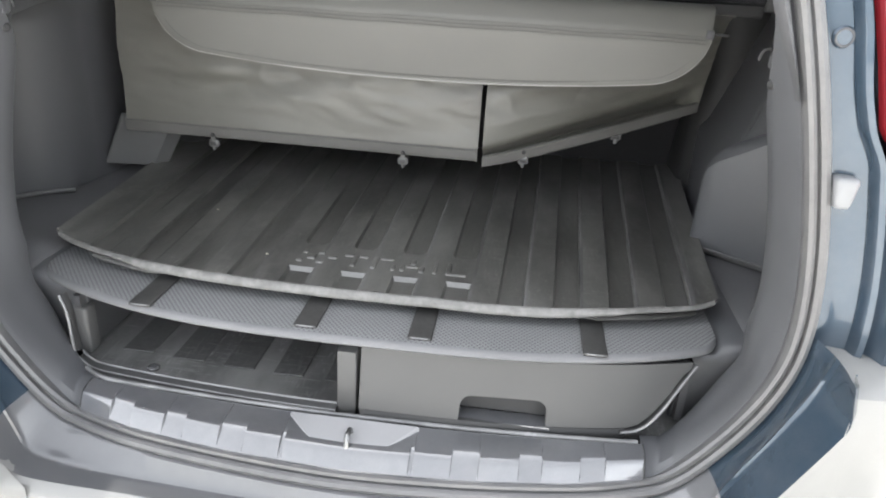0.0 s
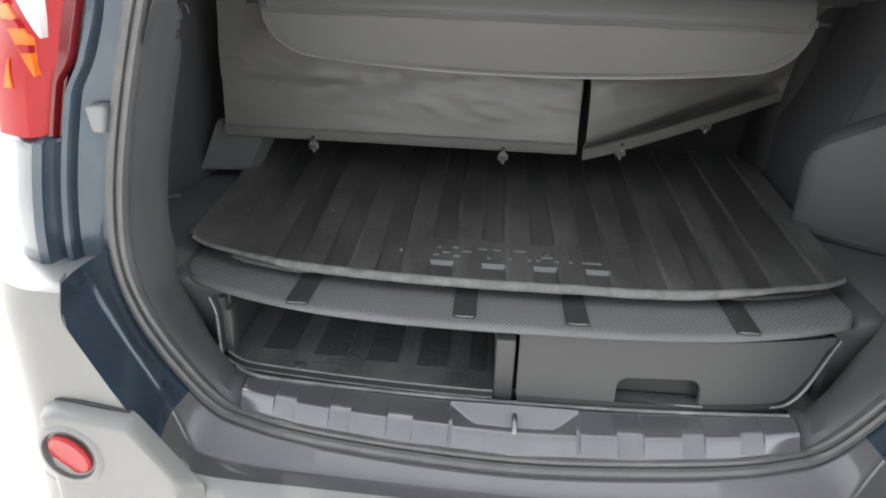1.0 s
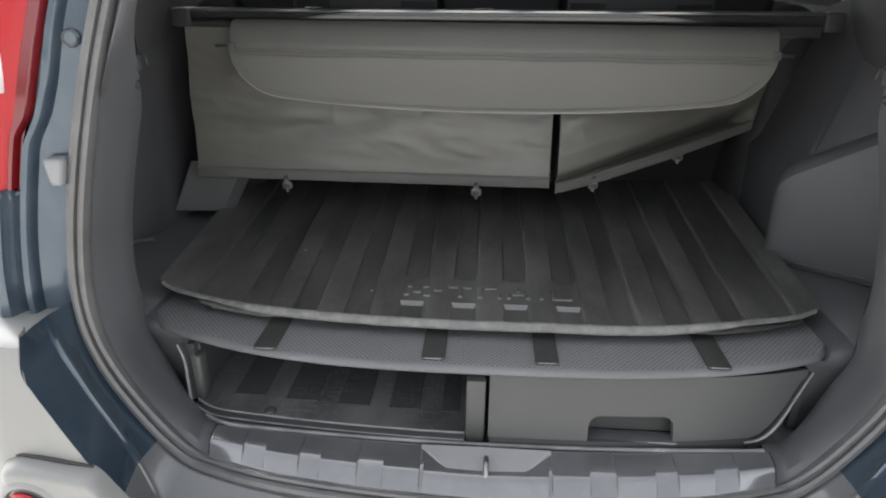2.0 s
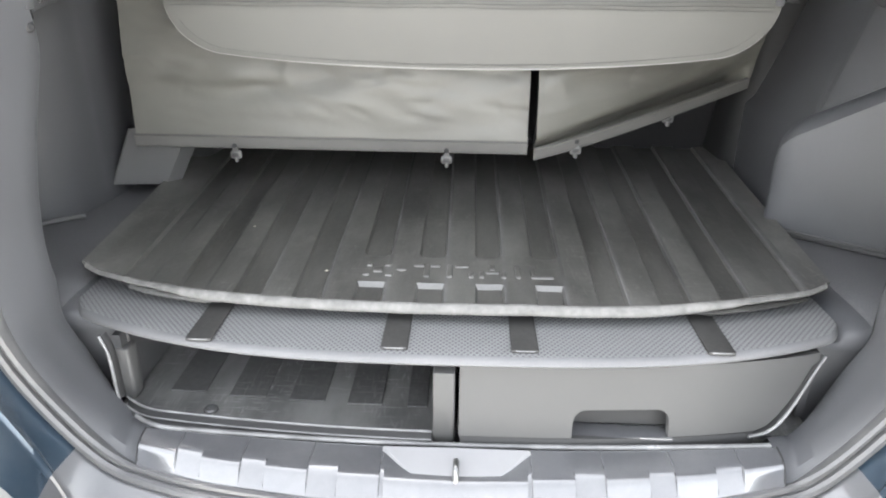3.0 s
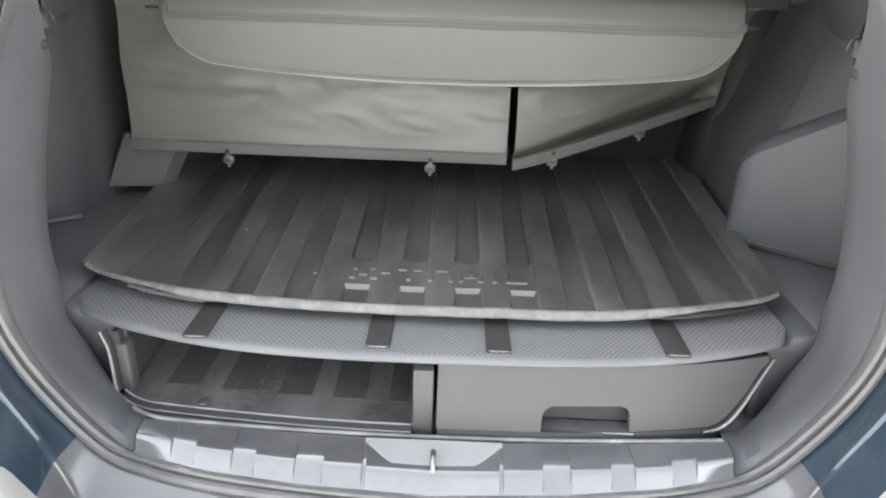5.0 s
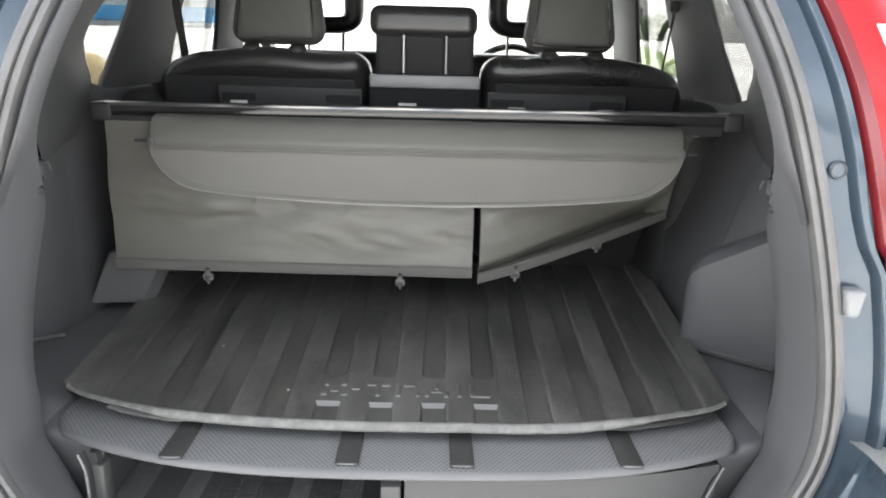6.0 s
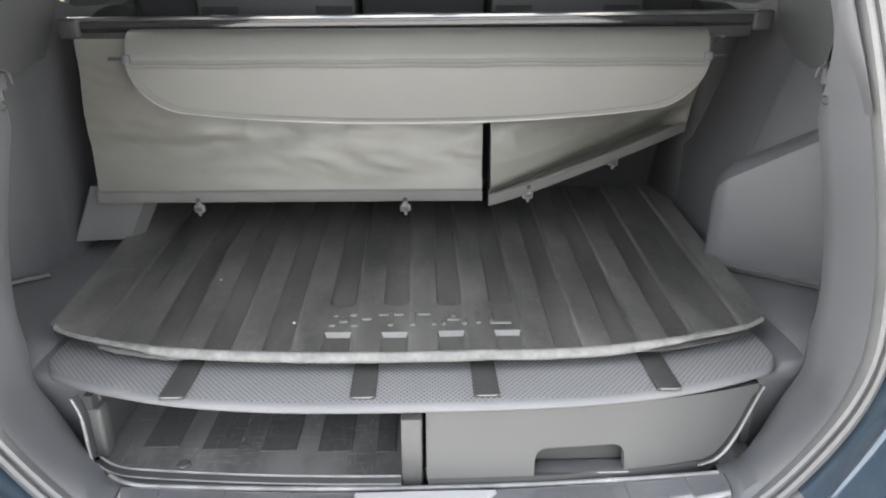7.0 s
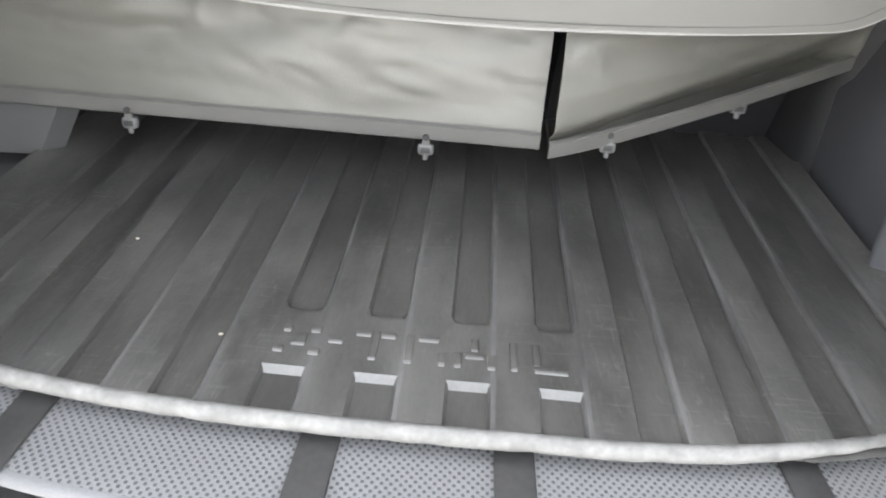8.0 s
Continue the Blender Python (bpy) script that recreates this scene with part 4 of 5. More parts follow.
for s in (-1, 1):
    def panel(name, pts, mat, label=""):
        """A flat-sided pillar or rail given by its outline in (forward, up)."""
        bm = bmesh.new()
        bm.faces.new([bm.verts.new((s * wall_x(z), y, z)) for y, z in pts])
        r = bmesh.ops.extrude_face_region(bm, geom=bm.faces[:])
        bmesh.ops.translate(bm, verts=[v for v in r["geom"] if isinstance(v, bmesh.types.BMVert)], vec=(s * (0.016 if name in ("pillar", "waist_rail") else 0.05), 0, 0))
        bmesh.ops.bevel(bm, geom=bm.edges[:], offset=0.006 if name in ("pillar", "waist_rail") else 0.008, segments=2, profile=0.5, affect="EDGES", clamp_overlap=True)
        return part(name, bm, mat, car, label)
    panel("pillar", [(0.82, 1.335), (0.84, 1.36), (0.90, 1.47), (1.00, 1.72), (1.29, 1.72), (1.25, 1.45), (1.24, 1.335)], PILLAR, "dark grey rear door pillar trim")
    panel("pillar", [(1.66, 1.30), (2.00, 1.30), (1.86, 1.72), (1.53, 1.72)], TRIM_DARK, "dark grey middle pillar trim")
    panel("waist_rail", [(0.98, 0.70), (2.75, 0.70), (2.75, 1.28), (1.70, 1.345), (0.98, 1.345)], TRIM_DARK, "dark door and side lining")
    panel("roof_rail", [(0.30, 1.70), (2.0, 1.70), (2.0, 1.76), (0.30, 1.76)], HEADLINER, "pale headlining edge")
    panel("windscreen_pillar", [(2.70, 1.22), (2.78, 1.22), (2.06, 1.72), (1.94, 1.72)], TRIM, "dark windscreen pillar")
    # rear corner pillar between the opening and the small side window
    rows = []
    for k in range(13):
        z = 1.25 + 0.47 * k / 12
        near = min(RIGHT, key=lambda p: abs(p.z - z) + (p.x < 0.3) * 9)
        yb = float(np.interp(z, (1.25, 1.345, 1.40, 1.45, 1.49, 1.53, 1.60, 1.72), (0.70, 0.79, 0.735, 0.71, 0.735, 0.78, 0.86, 0.96)))
        a, b = Vector((near.x - 0.030, near.y + 0.12 * (1 - 0.62 * smoothstep(1.20, 1.36, z)), z)), Vector((wall_x(z), yb, z))
        rows.append([(s * q.x, q.y, q.z) for q in (a, a.lerp(b, 0.12) + Vector((0.02, 0, 0)), a.lerp(b, 0.4) + Vector((0.025, 0, 0)), a.lerp(b, 0.75) + Vector((0.012, 0, 0)), b, b + Vector((0.018, 0.005, 0)))])
    part("corner_pillar", skin(rows), TRIM, car, "dark grey rear corner pillar trim")
    for name, out in (("quarter_window", [(0.66, 1.33), (1.0, 1.33), (1.1, 1.70), (0.70, 1.70)]), ("rear_door_window", [(1.08, 1.33), (1.60, 1.33), (1.62, 1.70), (1.25, 1.70)]),
                      ("front_door_window", [(1.62, 1.25), (2.70, 1.25), (2.0, 1.70), (1.62, 1.70)])):
        bm = bmesh.new()
        bm.faces.new([bm.verts.new((s * (wall_x(z) + 0.020), y, z)) for y, z in out])
        r = bmesh.ops.extrude_face_region(bm, geom=bm.faces[:])
        bmesh.ops.translate(bm, verts=[v for v in r["geom"] if isinstance(v, bmesh.types.BMVert)], vec=(s * 0.004, 0, 0))
        pane = part(name, bm, PANE if name.startswith("front") else TINTED, car, "clear side glass" if name.startswith("front") else "dark tinted side glass")
mirror = part("door_mirror", box(0.845, 0.99, 2.28, 2.36, 1.26, 1.40, 0.03, 3), TRIM_DARK, car, "black door mirror")
part("mirror_glass", box(0.86, 0.975, 2.272, 2.279, 1.275, 1.385, 0.002, 1), CHROME, mirror)
rows = []
for y, z in ((0.28, 1.70), (0.6, 1.735), (1.2, 1.75), (1.8, 1.735), (2.02, 1.71)):
    rows.append([(x, y, z + 0.02 - 0.07 * (abs(x) / 0.68) ** 4) for x in [-0.68 + 1.36 * k / 16 for k in range(17)]])
part("roof", skin(rows, thick=0.03), HEADLINER, car, "pale headlining under the roof")
part("roof_panel", skin([[(x, y, z + 0.058 - 0.07 * (abs(x) / 0.70) ** 4) for x in [-0.70 + 1.40 * k / 16 for k in range(17)]] for y, z in ((0.29, 1.70), (0.6, 1.735), (1.2, 1.75), (1.8, 1.735), (2.02, 1.71))], thick=0.012), PAINT, car, "dark blue outer roof panel")
bm = skin([[(x, 2.03 + 0.72 * k / 6 - 0.10 * (x / 0.7) ** 2, 1.70 - 0.52 * k / 6) for x in [-0.68 + 1.36 * j / 12 for j in range(13)]] for k in range(7)], thick=0.004)
part("windscreen", bm, PANE, car, "clear windscreen glass")
part("dashboard", box(-0.72, 0.72, 2.42, 2.80, 0.75, 1.20, 0.05, 4), TRIM_DARK, car, "black dashboard")
# outer flanks, bonnet and wheels that close the car
for s in (-1, 1):
    rows = []
    for z, out in ((0.34, 0.835), (0.45, 0.862), (0.70, 0.868), (0.95, 0.862), (1.18, 0.845), (1.27, 0.815)):
        rows.append([(s * (out - 0.05 * max(0, y - 3.0) ** 2), y, z) for y in (0.84, 1.2, 1.8, 2.4, 3.0, 3.4, 3.6)])
    part("flank", skin(rows, thick=0.01), PAINT, car, "dark blue door panels")
    part("rear_wing", skin([[(s * 0.858, y, z) for y in (0.42, 0.60, 0.86)] for z in (0.34, 0.60, 0.80, 0.945)], thick=0.008), PAINT, car, "dark blue lower rear wing")
    for y in (0.62, 3.25):
        ring = [(s * 0.755, y + 0.27 * math.cos(a), 0.345 + 0.27 * math.sin(a)) for a in [2 * math.pi * k / 40 for k in range(40)]]
        wheel = part("wheel", disc((s * 0.70, y, 0.345), (s, 0, 0), 0.215, 0.10, 32, 0.02), CHROME, car, "metal wheel rim")
        part("tyre", tube(ring, 0.075, 12, True), STRIP, wheel, "black rubber tyre")
part("bonnet", skin([[(x, y, z - 0.08 * (x / 0.8) ** 4) for x in [-0.80 + 1.6 * k / 12 for k in range(13)]] for y, z in ((2.76, 1.16), (3.1, 1.12), (3.45, 1.02), (3.62, 0.90), (3.66, 0.60))], thick=0.01), PAINT, car, "dark blue bonnet")
# ---- cargo cover ----
cover = thing("cargo_cover", "grey roll-up cargo cover hanging from its black cassette", "cargo cover")


def sag(x):
    """The cassette sits a little lower at one end."""
    return 0.007 * x - 0.002


prof = [(math.copysign(abs(math.cos(a)) ** 0.55, math.cos(a)) * 0.024, math.copysign(abs(math.sin(a)) ** 0.55, math.sin(a)) * 0.015 - 0.1 * 0.024 * math.cos(a)) for a in [2 * math.pi * (k + 0.5) / 32 for k in range(32)]]
part("cassette", skin([[(x, 0.670 + a, 1.314 + sag(x) + b) for a, b in prof] for x in (-0.655, -0.65, 0.65, 0.655)], close_v=True, caps=True), CASSETTE, cover, "glossy black cassette tube", 40)
# added strip: gives the window reflection the black cassette top lacks
part("top_strip", skin([[(x, 0.6435 + 0.0009 * math.sin(x * 31) * (b - 1.3235) / 0.005 + a, b + sag(x)) for a, b in ((0.010, 1.3235), (0.001, 1.3235), (0.0, 1.3245), (0.0002, 1.3290), (0.0015, 1.3305), (0.010, 1.3315))] for x in [-0.66 + 1.32 * k / 80 for k in range(81)]], close_v=True, caps=True), POST, cover, "metal strip added for the reflection along the cassette")
for s in (-1, 1):
    part("end_cap", box(s * 0.668 - 0.020, s * 0.668 + 0.020, 0.640, 0.700, 1.292 + sag(s * 0.668), 1.3305 + sag(s * 0.668), 0.006, 3), TRIM_DARK, cover)
    part("roller_end", box(s * 0.600 - 0.050, s * 0.600 + 0.050, 0.652, 0.690, 1.283, 1.306, 0.004, 2), TRIM_DARK, cover)
    part("end_pin", box(s * 0.561 - 0.012, s * 0.561 + 0.012, 0.570, 0.578, 1.252, 1.258, 0.002), TRIM_DARK, cover)
    part("corner_clip", box(s * 0.540 - 0.007, s * 0.540 + 0.007, 0.568, 0.577, 1.246, 1.262, 0.002), TRIM, cover)


def cover_bottom(x):
    u = min(0.5449, abs(x))
    z = 1.130 + 0.140 * abs(x + 0.01) ** 2.2
    return z + (0.078 * (1 - math.sqrt(1 - ((u - 0.450) / 0.095) ** 2)) if u > 0.450 else 0)


rows = []
for k in range(81):
    x = -0.545 * math.cos(math.pi * k / 80)
    zb = cover_bottom(x)
    col = [(x * 1.012, 0.645, 1.303), (x * 1.011, 0.628, 1.301), (x * 1.009, 0.611, 1.2955), (x * 1.006, 0.600, 1.2865), (x * 1.003, 0.591, 1.2745), (x, 0.583, 1.2625), (x, 0.578, 1.254)]
    for j in range(1, 9):
        z = 1.254 + (zb - 1.254) * j / 8
        col.append((x, 0.577 + 0.010 * (1.256 - z) / 0.13 + 0.002 * noise.noise(Vector((x * 4, z * 6, 1))), z))
    rows.append(col)
part("sheet", skin(rows, thick=0.003), COVER, cover, "grey vinyl sheet with a curved stiff end", 40)
part("piping", tube([(-0.545 * math.cos(math.pi * k / 120), 0.582 + 0.006 * (1.25 - cover_bottom(-0.545 * math.cos(math.pi * k / 120))) / 0.12, cover_bottom(-0.545 * math.cos(math.pi * k / 120))) for k in range(121)], 0.0023, 6), PIPING, cover, "stitched piping along the curved edge")
part("edge_stitching", tube([(0.978 * x, 0.5785 + 0.006 * (1.25 - cover_bottom(x)) / 0.12, cover_bottom(x) + 0.0075) for x in [-0.545 * math.cos(math.pi * k / 120) for k in range(8, 113)]], 0.0008, 6), HEM, cover, "stitching beside the piping")
for zs, rs in ((1.2435, 0.0012), (1.2500, 0.0008), (1.2370, 0.0008)):
    part("stiffener_seam", tube([(-0.535 + 1.07 * k / 30, 0.5748, zs + 0.0008 * math.sin(k)) for k in range(31)], rs, 6), HEM, cover)

# ---- hanging curtain behind the cover ----
curtain = thing("hanging_curtain", "grey vinyl curtain in two pieces hanging below the cargo cover", "curtain")


def hang(x0, x1, bottom, back, name, n=150):
    rows, hem = [], []
    for k in range(n + 1):
        u = k / n
        x = x0 + (x1 - x0) * u
        zb, yb = bottom(u), back(u)
        col = []
        for j in range(57):
            v = j / 56
            y = 0.652 + (yb - 0.652) * v ** (0.85 - 0.35 * u if x0 > 0 else 2.0)
            e = math.sin(math.pi * v ** 0.8)
            y += e * (0.014 * noise.noise(Vector((x * 4, v * 2.0, 3.1))) + 0.009 * noise.noise(Vector((x * 5 + 3 * v, v * 7, 7.7))) + 0.004 * noise.noise(Vector((x * 16 - 9 * v, v * 14, 1.7))))
            # sharp creases where the vinyl was folded
            y += e * 0.0022 * (1 - abs(noise.noise(Vector((x * 6 + 2 * v, v * 5 - x * 2, 5.2))))) ** 9 - e * 0.0018 * (1 - abs(noise.noise(Vector((x * 9 - 4 * v, v * 8, 9.4))))) ** 12
            if x0 > 0:
                # the hem twists forward: a hollow opens above it, deeper away from the slit
                y += smoothstep(1.0, 0.95, v) * ((0.050 + 0.020 * smoothstep(0.0, 0.40, u)) * smoothstep(1.0, 0.90, u) * smoothstep(0.85 - 0.20 * u, 0.955, v) - 0.040 * (1 - u) ** 2 * smoothstep(0.0, 0.75, v))
            col.append((x, y, 1.285 + (zb - 1.285) * v))
        rows.append(col)
        hem.append([(x, yb - 0.004, zb + 0.021), (x, yb - 0.007, zb + 0.018), (x, yb - 0.007, zb + 0.010), (x, yb - 0.005, zb - 0.003), (x, yb, zb - 0.006), (x, yb + 0.005, zb - 0.003), (x, yb + 0.004, zb + 0.018)])
    sheet = part("panel", skin(rows, thick=0.002), CURTAIN, curtain, name, 50)
    part("stitching", tube([(x0 + (x1 - x0) * k / 60, back(k / 60) - 0.0085, bottom(k / 60) + 0.0175) for k in range(61)], 0.0009, 6), CURTAIN, sheet, "stitched line above the hem")
    part("hem_bar", skin(hem, close_v=True, caps=True), HEM, sheet, "stiff folded hem")


hang(-0.665, 0.124, lambda u: 0.966 - 0.004 * u, lambda u: 0.637, "broad grey vinyl panel")
hang(0.136, 0.600, lambda u: 0.955 + 0.115 * u ** 1.15, lambda u: 0.622 + 0.185 * u ** 1.1, "narrower panel swung forward and up")
for x, y, z in ((-0.462, 0.633, 0.960), (-0.036, 0.633, 0.957), (0.222, 0.652, 0.976), (0.421, 0.736, 1.024)):
    clip = part("clip", box(x - 0.0115, x + 0.0115, y - 0.007, y + 0.004, z - 0.0205, z - 0.003, 0.0045, 3), BUCKLE, curtain, "small grey plastic clip on the hem")
    part("clip_window", box(x - 0.0070, x + 0.0070, y - 0.0078, y - 0.004, z - 0.0165, z - 0.0075, 0.002, 2), STRIP, clip, "dark window in the clip")
    part("tongue", tube([(x, y - 0.002, z - 0.018), (x, y - 0.003, z - 0.0275)], [0.0048, 0.0036], 10), BUCKLE, clip)
    part("strap", box(x - 0.0055, x + 0.0055, y - 0.0065, y, z - 0.005, z + 0.003, 0.0015, 2), HEM, clip)
    part("rivet", disc((x, y - 0.006, z + 0.007), (0, -1, 0), 0.0048, 0.0035, 14, 0.0012), TRIM_DARK, clip)

# ---- seats ----
def cushion(x0, x1, y0, y1, z0, z1, r=0.03, lean=0.0, seg=4):
    bm = box(x0, x1, y0, y1, z0, z1, r, seg)
    for v in bm.verts:
        v.co.y += lean * (v.co.z - z0)
    return bm


def headrest(x, y, z, w, h, d, parent, mat, hole=False):
    bm = cushion(x - w / 2, x + w / 2, y, y + d, z, z + h, 0.040, 0.12, 6)
    for v in bm.verts:
        v.co.x = x + (v.co.x - x) * (1.0 - 0.10 * ((v.co.z - z) / h) - 0.22 * ((v.co.z - z) / h) ** 4)
    hr = part("headrest", bm, mat, parent, "padded headrest")
    seam = [(x + (w / 2 - 0.022) * a * (1.0 - 0.10 * b - 0.22 * b ** 4), y + 0.12 * h * b - 0.001, z + 0.012 + (h - 0.03) * b) for a, b in ((-1, 0.9), (-1, 0.6), (-1, 0.3), (-1, 0.02), (-0.5, 0.0), (0, 0.0), (0.5, 0.0), (1, 0.02), (1, 0.3), (1, 0.6), (1, 0.9))]
    part("piping", tube(seam, 0.0022, 6), LEATHER, hr)
    for s in (-1, 1):
        part("post", tube([(x + s * 0.055, y + d * 0.4, z - 0.06), (x + s * 0.055, y + d * 0.45, z + 0.02)], 0.006, 8), POST, hr)
        part("collar", disc((x + s * 0.055, y - 0.012, z - 0.014), (0, -0.2, 1), 0.021, 0.015, 20, 0.006), TRIM_DARK, hr)
    return hr


for x0, x1, h in ((-0.640, -0.128, -0.355), (0.142, 0.640, 0.36)):
    seat = thing("rear_bench", "black leather rear bench back with a grey headrest", "car bench", "rear benches")
    bm = cushion(x0, x1, 1.088, 1.233, 0.86, 1.438, 0.05, -0.42, 6)
    for k in range(1, 18):
        bmesh.ops.bisect_plane(bm, geom=bm.verts[:] + bm.edges[:] + bm.faces[:], plane_co=(x0 + (x1 - x0) * k / 18, 0, 0), plane_no=(1, 0, 0))
    for v in bm.verts:
        out = max(0.0, abs(v.co.x) - 0.50) / 0.125
        v.co.z -= 0.050 * out ** 1.9 * smoothstep(1.2, 1.40, v.co.z)
        v.co.z += 0.006 * math.sin(abs(v.co.x) * 21) * smoothstep(1.3, 1.42, v.co.z)
    part("backrest", bm, LEATHER, seat)
    part("back_panel", cushion(x0 + 0.03, x1 - 0.03, 1.058, 1.074, 0.86, 1.375, 0.006, -0.42), CLOTH, seat, "dark carpeted back panel")
    part("squab", box(x0, x1, 1.16, 1.54, 0.652, 0.90, 0.03, 3), LEATHER, seat)
    a0, a1 = (-0.479, -0.140) if h < 0 else (0.155, 0.486)
    anchor = part("anchor_cover", cushion(a0, a1, 0.8395, 0.8500, 1.312, 1.354, 0.004, -0.19), PILLAR, seat, "dark plastic anchor cover")
    for d in (a0 + 0.048, a1 - 0.046):
        part("anchor_slot", cushion(d - 0.040, d + 0.040, 0.8375, 0.8420, 1.318, 1.338, 0.002, -0.19), CLOTH, anchor, "recessed anchor slot")
    part("piping", tube([(x0 + 0.05 + (x1 - x0 - 0.10) * k / 24, 0.8635 + 0.002 * abs(k - 12) / 12, 1.392 - 0.012 * (abs(k - 12) / 12) ** 3) for k in range(25)], 0.0022, 6), LEATHER, seat, "stitched piping across the back")
    for d in ((-0.431,) if h < 0 else (0.226, 0.438)):
        part("label", box(d - 0.020, d + 0.020, 0.832, 0.8385, 1.3135, 1.3205, 0.001, 1), LABEL, seat, "small white anchor label")
    headrest(h, 0.905, 1.449, 0.228, 0.196, 0.10, seat, LEATHER_GREY)
mid = thing("rear_bench", "black leather centre bench back with its headrest folded", "car bench", "rear benches")
part("backrest", cushion(-0.1285, 0.1425, 1.097, 1.195, 0.80, 1.385, 0.012, -0.42), CLOTH, mid)
part("squab", box(-0.1275, 0.1415, 1.16, 1.53, 0.652, 0.89, 0.02, 3), LEATHER, mid)
part("top_pad", cushion(-0.112, 0.122, 0.880, 0.96, 1.375, 1.50, 0.012, -0.10), CLOTH, mid)
part("headrest", cushion(-0.125, 0.128, 0.845, 0.945, 1.475, 1.545, 0.025, 0.0, 5), LEATHER, mid)
for s in (-0.045, 0.055):
    part("post", tube([(s, 0.862, 1.385), (s, 0.862, 1.48)], 0.0042, 8), POST, mid)
    part("collar", disc((s, 0.860, 1.386), (0, 0, 1), 0.010, 0.006, 16, 0.002), TRIM_DARK, mid)
part("ledge", box(-0.124, 0.138, 0.846, 0.866, 1.358, 1.388, 0.004), PLATE, mid, "pale ledge below the posts")
part("label", box(-0.056, -0.012, 0.846, 0.8550, 1.3155, 1.3225, 0.001, 1), LABEL, mid, "small white anchor label")

for x in (-0.36, 0.34):
    seat = thing("bucket_chair", "black leather front bucket chair seen from behind", "car chair", "front chairs")
    part("backrest", cushion(x - 0.25, x + 0.25, 1.55, 1.68, 0.75, 1.44, 0.06, 0.18, 5), LEATHER, seat)
    ring = []
    for k in range(40):
        a = 2 * math.pi * k / 40
        ca, sa = (math.copysign(abs(f) ** 0.55, f) for f in (math.cos(a), math.sin(a)))
        mid_x, mid_z = x + 0.098 * ca, 1.590 + 0.068 * sa
        ring.append([(mid_x + 0.036 * math.cos(a) * math.cos(b), 1.74 + 0.042 * math.sin(b), mid_z + 0.030 * math.sin(a) * math.cos(b)) for b in [2 * math.pi * q / 14 for q in range(14)]])
    hr = part("headrest", skin(ring, close_u=True, close_v=True), LEATHER, seat, "open-centred padded headrest", 80)
    for s in (-0.06, 0.06):
        part("post", tube([(x + s, 1.72, 1.42), (x + s, 1.73, 1.54)], 0.006, 8), CHROME, hr)
wheel = thing("steering_wheel", "black steering wheel ahead of the front seat", "steering wheel")
part("rim", tube([(0.35 + 0.185 * math.cos(a), 2.18 + 0.07 * math.sin(a), 1.30 + 0.17 * math.sin(a)) for a in [2 * math.pi * k / 32 for k in range(32)]], 0.015, 8, True), TRIM_DARK, wheel)
part("hub", box(0.29, 0.41, 2.19, 2.26, 1.25, 1.35, 0.02, 3), TRIM_DARK, wheel)
for s in (-1, 1):
    part("spoke", tube([(0.35 + s * 0.05, 2.21, 1.30), (0.35 + s * 0.18, 2.18, 1.30)], 0.011, 8), TRIM_DARK, wheel)
for s in (-1, 1):
    belt = thing("seat_belt", "dark seat belt hanging beside the rear door window", "seat belt", "seat belts")
    rows = [[(s * (0.675 - 0.03 * t) - 0.006, 1.13 - 0.03 * t, 1.575 - 0.185 * t), (s * (0.675 - 0.03 * t) + 0.006, 1.155 - 0.03 * t, 1.575 - 0.185 * t)] for t in [k / 8 for k in range(9)]]
    part("webbing", skin(rows, thick=0.002), STRIP, belt)
    part("guide", box(s * 0.672 - 0.012, s * 0.672 + 0.012, 1.125, 1.155, 1.562, 1.592, 0.008, 3), TRIM_DARK, belt)
    part("stalk", box(s * 0.645 - 0.012, s * 0.645 + 0.012, 1.09, 1.12, 1.375, 1.40, 0.005), TRIM_DARK, belt)

# ---- what shows through the windows ----
lawn = part("lawn", skin([[(x, y, land(y) + 0.05) for x in (6.6, 8.5, 10.4)] for y in (24.5, 28, 32, 36, 38.5)]), GRASS)
tagged(lawn, "green lawn beyond the yard", "lawn", kind="structure")


def hedge_mass(x0, x1, y0, y1, z1, count, seed):
    """A hedge of many small leaf clumps with an uneven outline."""
    rng = random.Random(seed)
    verts, faces = [], []
    for _ in range(count):
        x, y = rng.uniform(x0, x1), rng.uniform(y0, y1)
        top = z1 * (0.78 + 0.3 * noise.noise(Vector((x * 0.5, y * 0.5, seed))))
        c = Vector((x, y, land(y) + rng.uniform(0.1, max(0.3, top))))
        a = Vector((rng.gauss(0, 1), rng.gauss(0, 1), rng.gauss(0, 1))).normalized()
        b = a.orthogonal().normalized()
        r = rng.uniform(0.08, 0.2)
        k = len(verts)
        verts += [c - a * r, c + b * r * 0.6, c + a * r, c - b * r * 0.6]
        faces.append((k, k + 1, k + 2, k + 3))
    me = bpy.data.meshes.new("hedge")
    me.from_pydata(verts, [], faces)
    me.materials.append(HEDGE)
    return new("hedge", me)


tagged(hedge_mass(9.5, 13.5, 41.0, 43.0, 1.5, 2200, 3), "green leafy hedge across the yard", "hedge", kind="stuff")


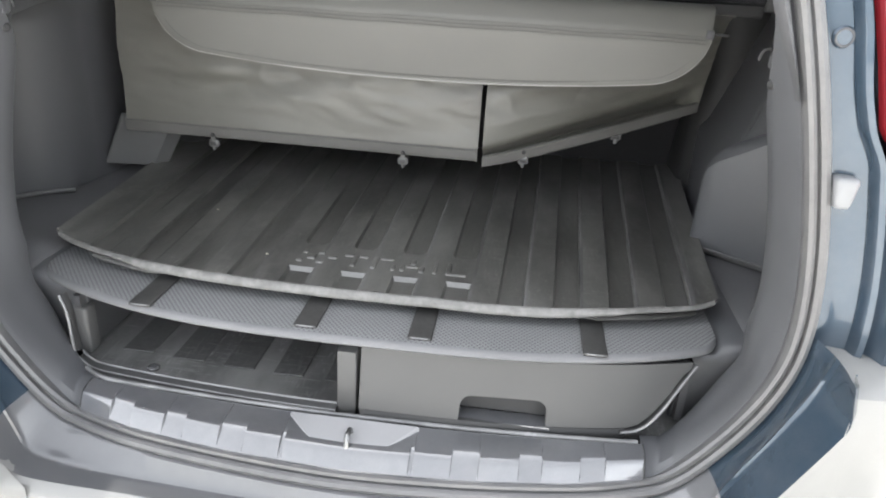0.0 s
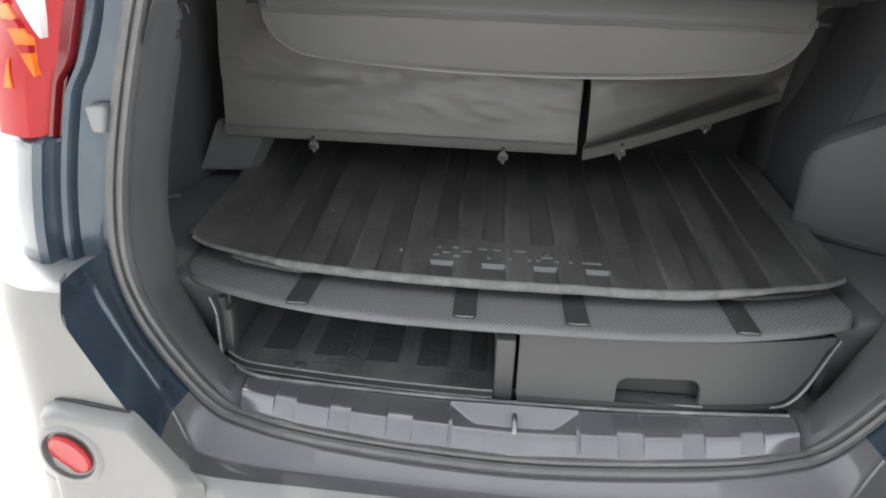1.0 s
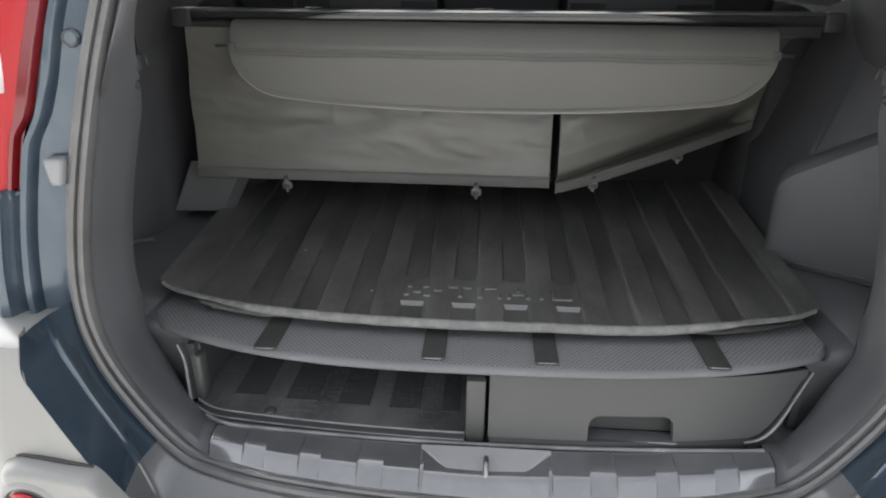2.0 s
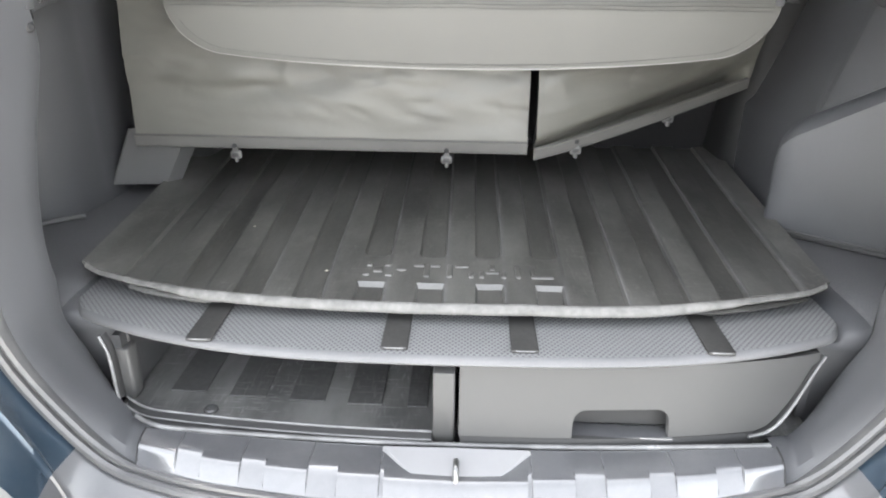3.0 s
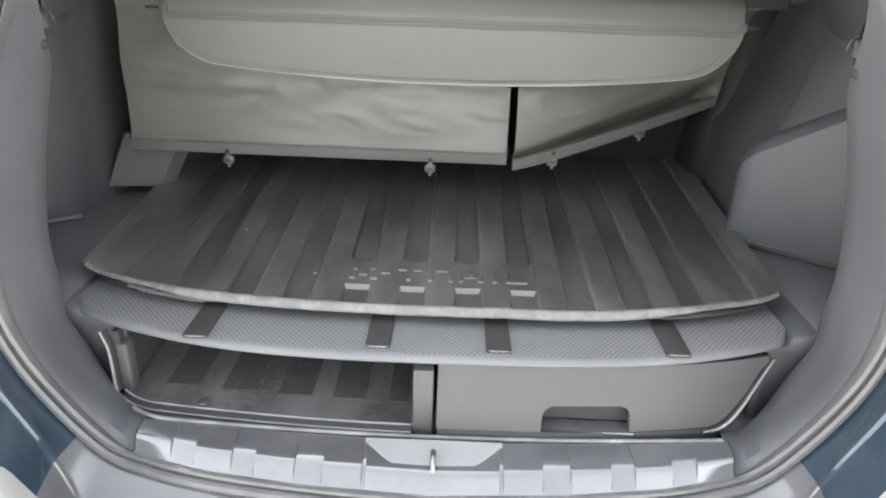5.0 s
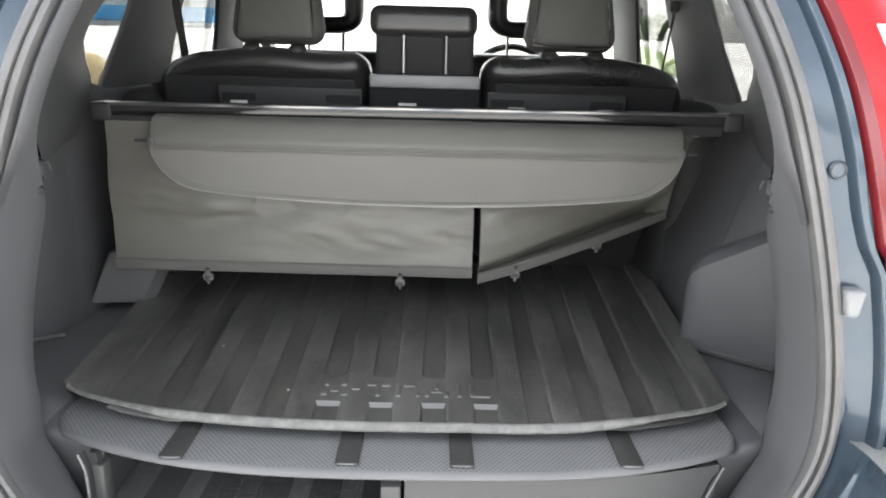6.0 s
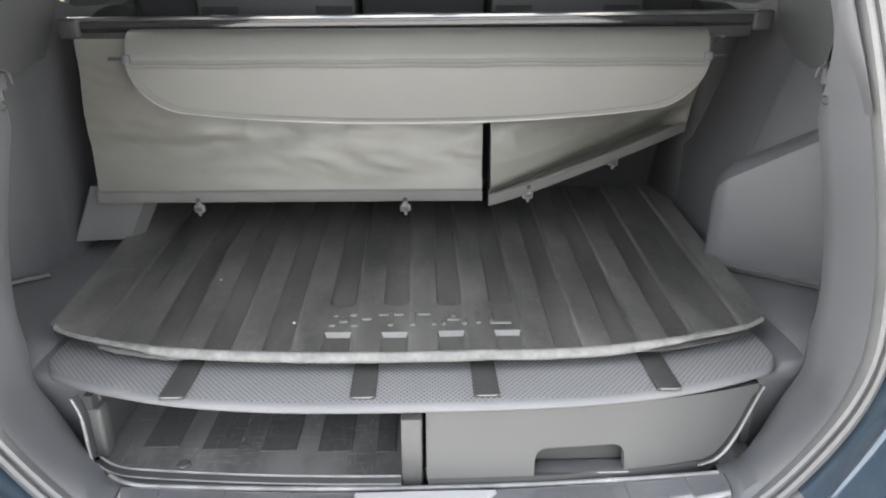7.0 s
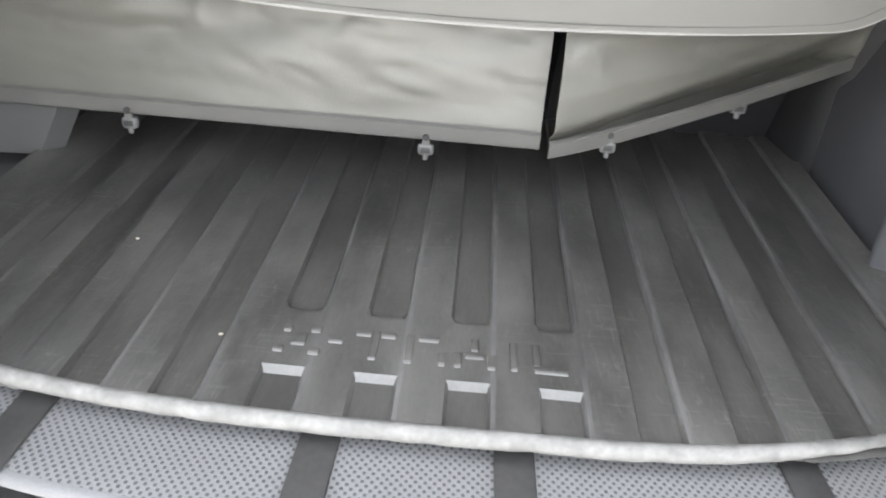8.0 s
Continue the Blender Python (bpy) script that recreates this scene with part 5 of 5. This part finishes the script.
def far_house(x0, x1, y0, y1, h, roof_h, label, count):
    """A plain far house with a pitched roof and a row of windows."""
    house = thing("house", label, "house", "far houses")
    b = land(y0)
    h += b
    part("wall", box(x0, x1, y0, y1, b - 0.3, h, 0.02, 1), RENDERED, house)
    e = 0.5
    bm = bmesh.new()
    mid = (y0 + y1) / 2
    v = [bm.verts.new(q) for q in ((x0 - e, y0 - e, h), (x1 + e, y0 - e, h), (x1 + e, y1 + e, h), (x0 - e, y1 + e, h), (x0 - e, mid, h + roof_h), (x1 + e, mid, h + roof_h))]
    for f in ((0, 1, 5, 4), (2, 3, 4, 5), (0, 4, 3), (1, 2, 5), (0, 3, 2, 1)):
        bm.faces.new([v[i] for i in f])
    part("roof", bm, ROOFING, house, "brown pitched roof")
    for k in range(count):
        x = x0 + (x1 - x0) * (k + 0.5) / count
        part("window", box(x - 0.6, x + 0.6, y0 - 0.06, y0 + 0.05, b + 1.0, b + 2.2, 0.02, 1), TRIM_DARK, house)


far_house(6, 26, 50, 60, 4.6, 2.2, "pale rendered house with a brown roof across the yard", 4)
far_house(-44, -14, 50, 60, 4.2, 2.0, "pale rendered house beyond the sand heap", 4)
shade = thing("awning", "blue sheet awning on the front of the far house", "awning")
part("sheet", box(-31, -10, 43.4, 46.0, land(44) + 0.35, land(44) + 1.2, 0.03, 1), BLUE, shade)
for x in (-30.6, -20.2, -10.4):
    part("post", box(x - 0.06, x + 0.06, 43.5, 43.62, land(44) - 0.1, land(44) + 0.4, 0.01, 1), PLATE, shade)
# pale lane lines across the far yard
for y in (22.0, 27.0, 33.0):
    line = part("lane_line", skin([[(x, yy, land(yy) + 0.012) for x in (-30, -18, -6)] for yy in (y, y + 0.5)]), LABEL)
    tagged(line, "white painted lane line on the far yard", "lane line", "lane lines", kind="structure")
rows = []
for k in range(25):
    u = k / 24
    rows.append([(-8.15 + 1.2 * (u - 0.5) * 2, 15.5 + 2.4 * (v - 0.5), 0.02 + 1.25 * max(0, (1 - (2 * u - 1) ** 2) * (1 - (2 * v - 1) ** 2)) ** 0.8 + 0.08 * noise.noise(Vector((u * 9, v * 9, 2)))) for v in [j / 16 for j in range(17)]])
tagged(part("sand_heap", skin(rows), SAND), "heap of yellow sand on the yard", "sand heap")
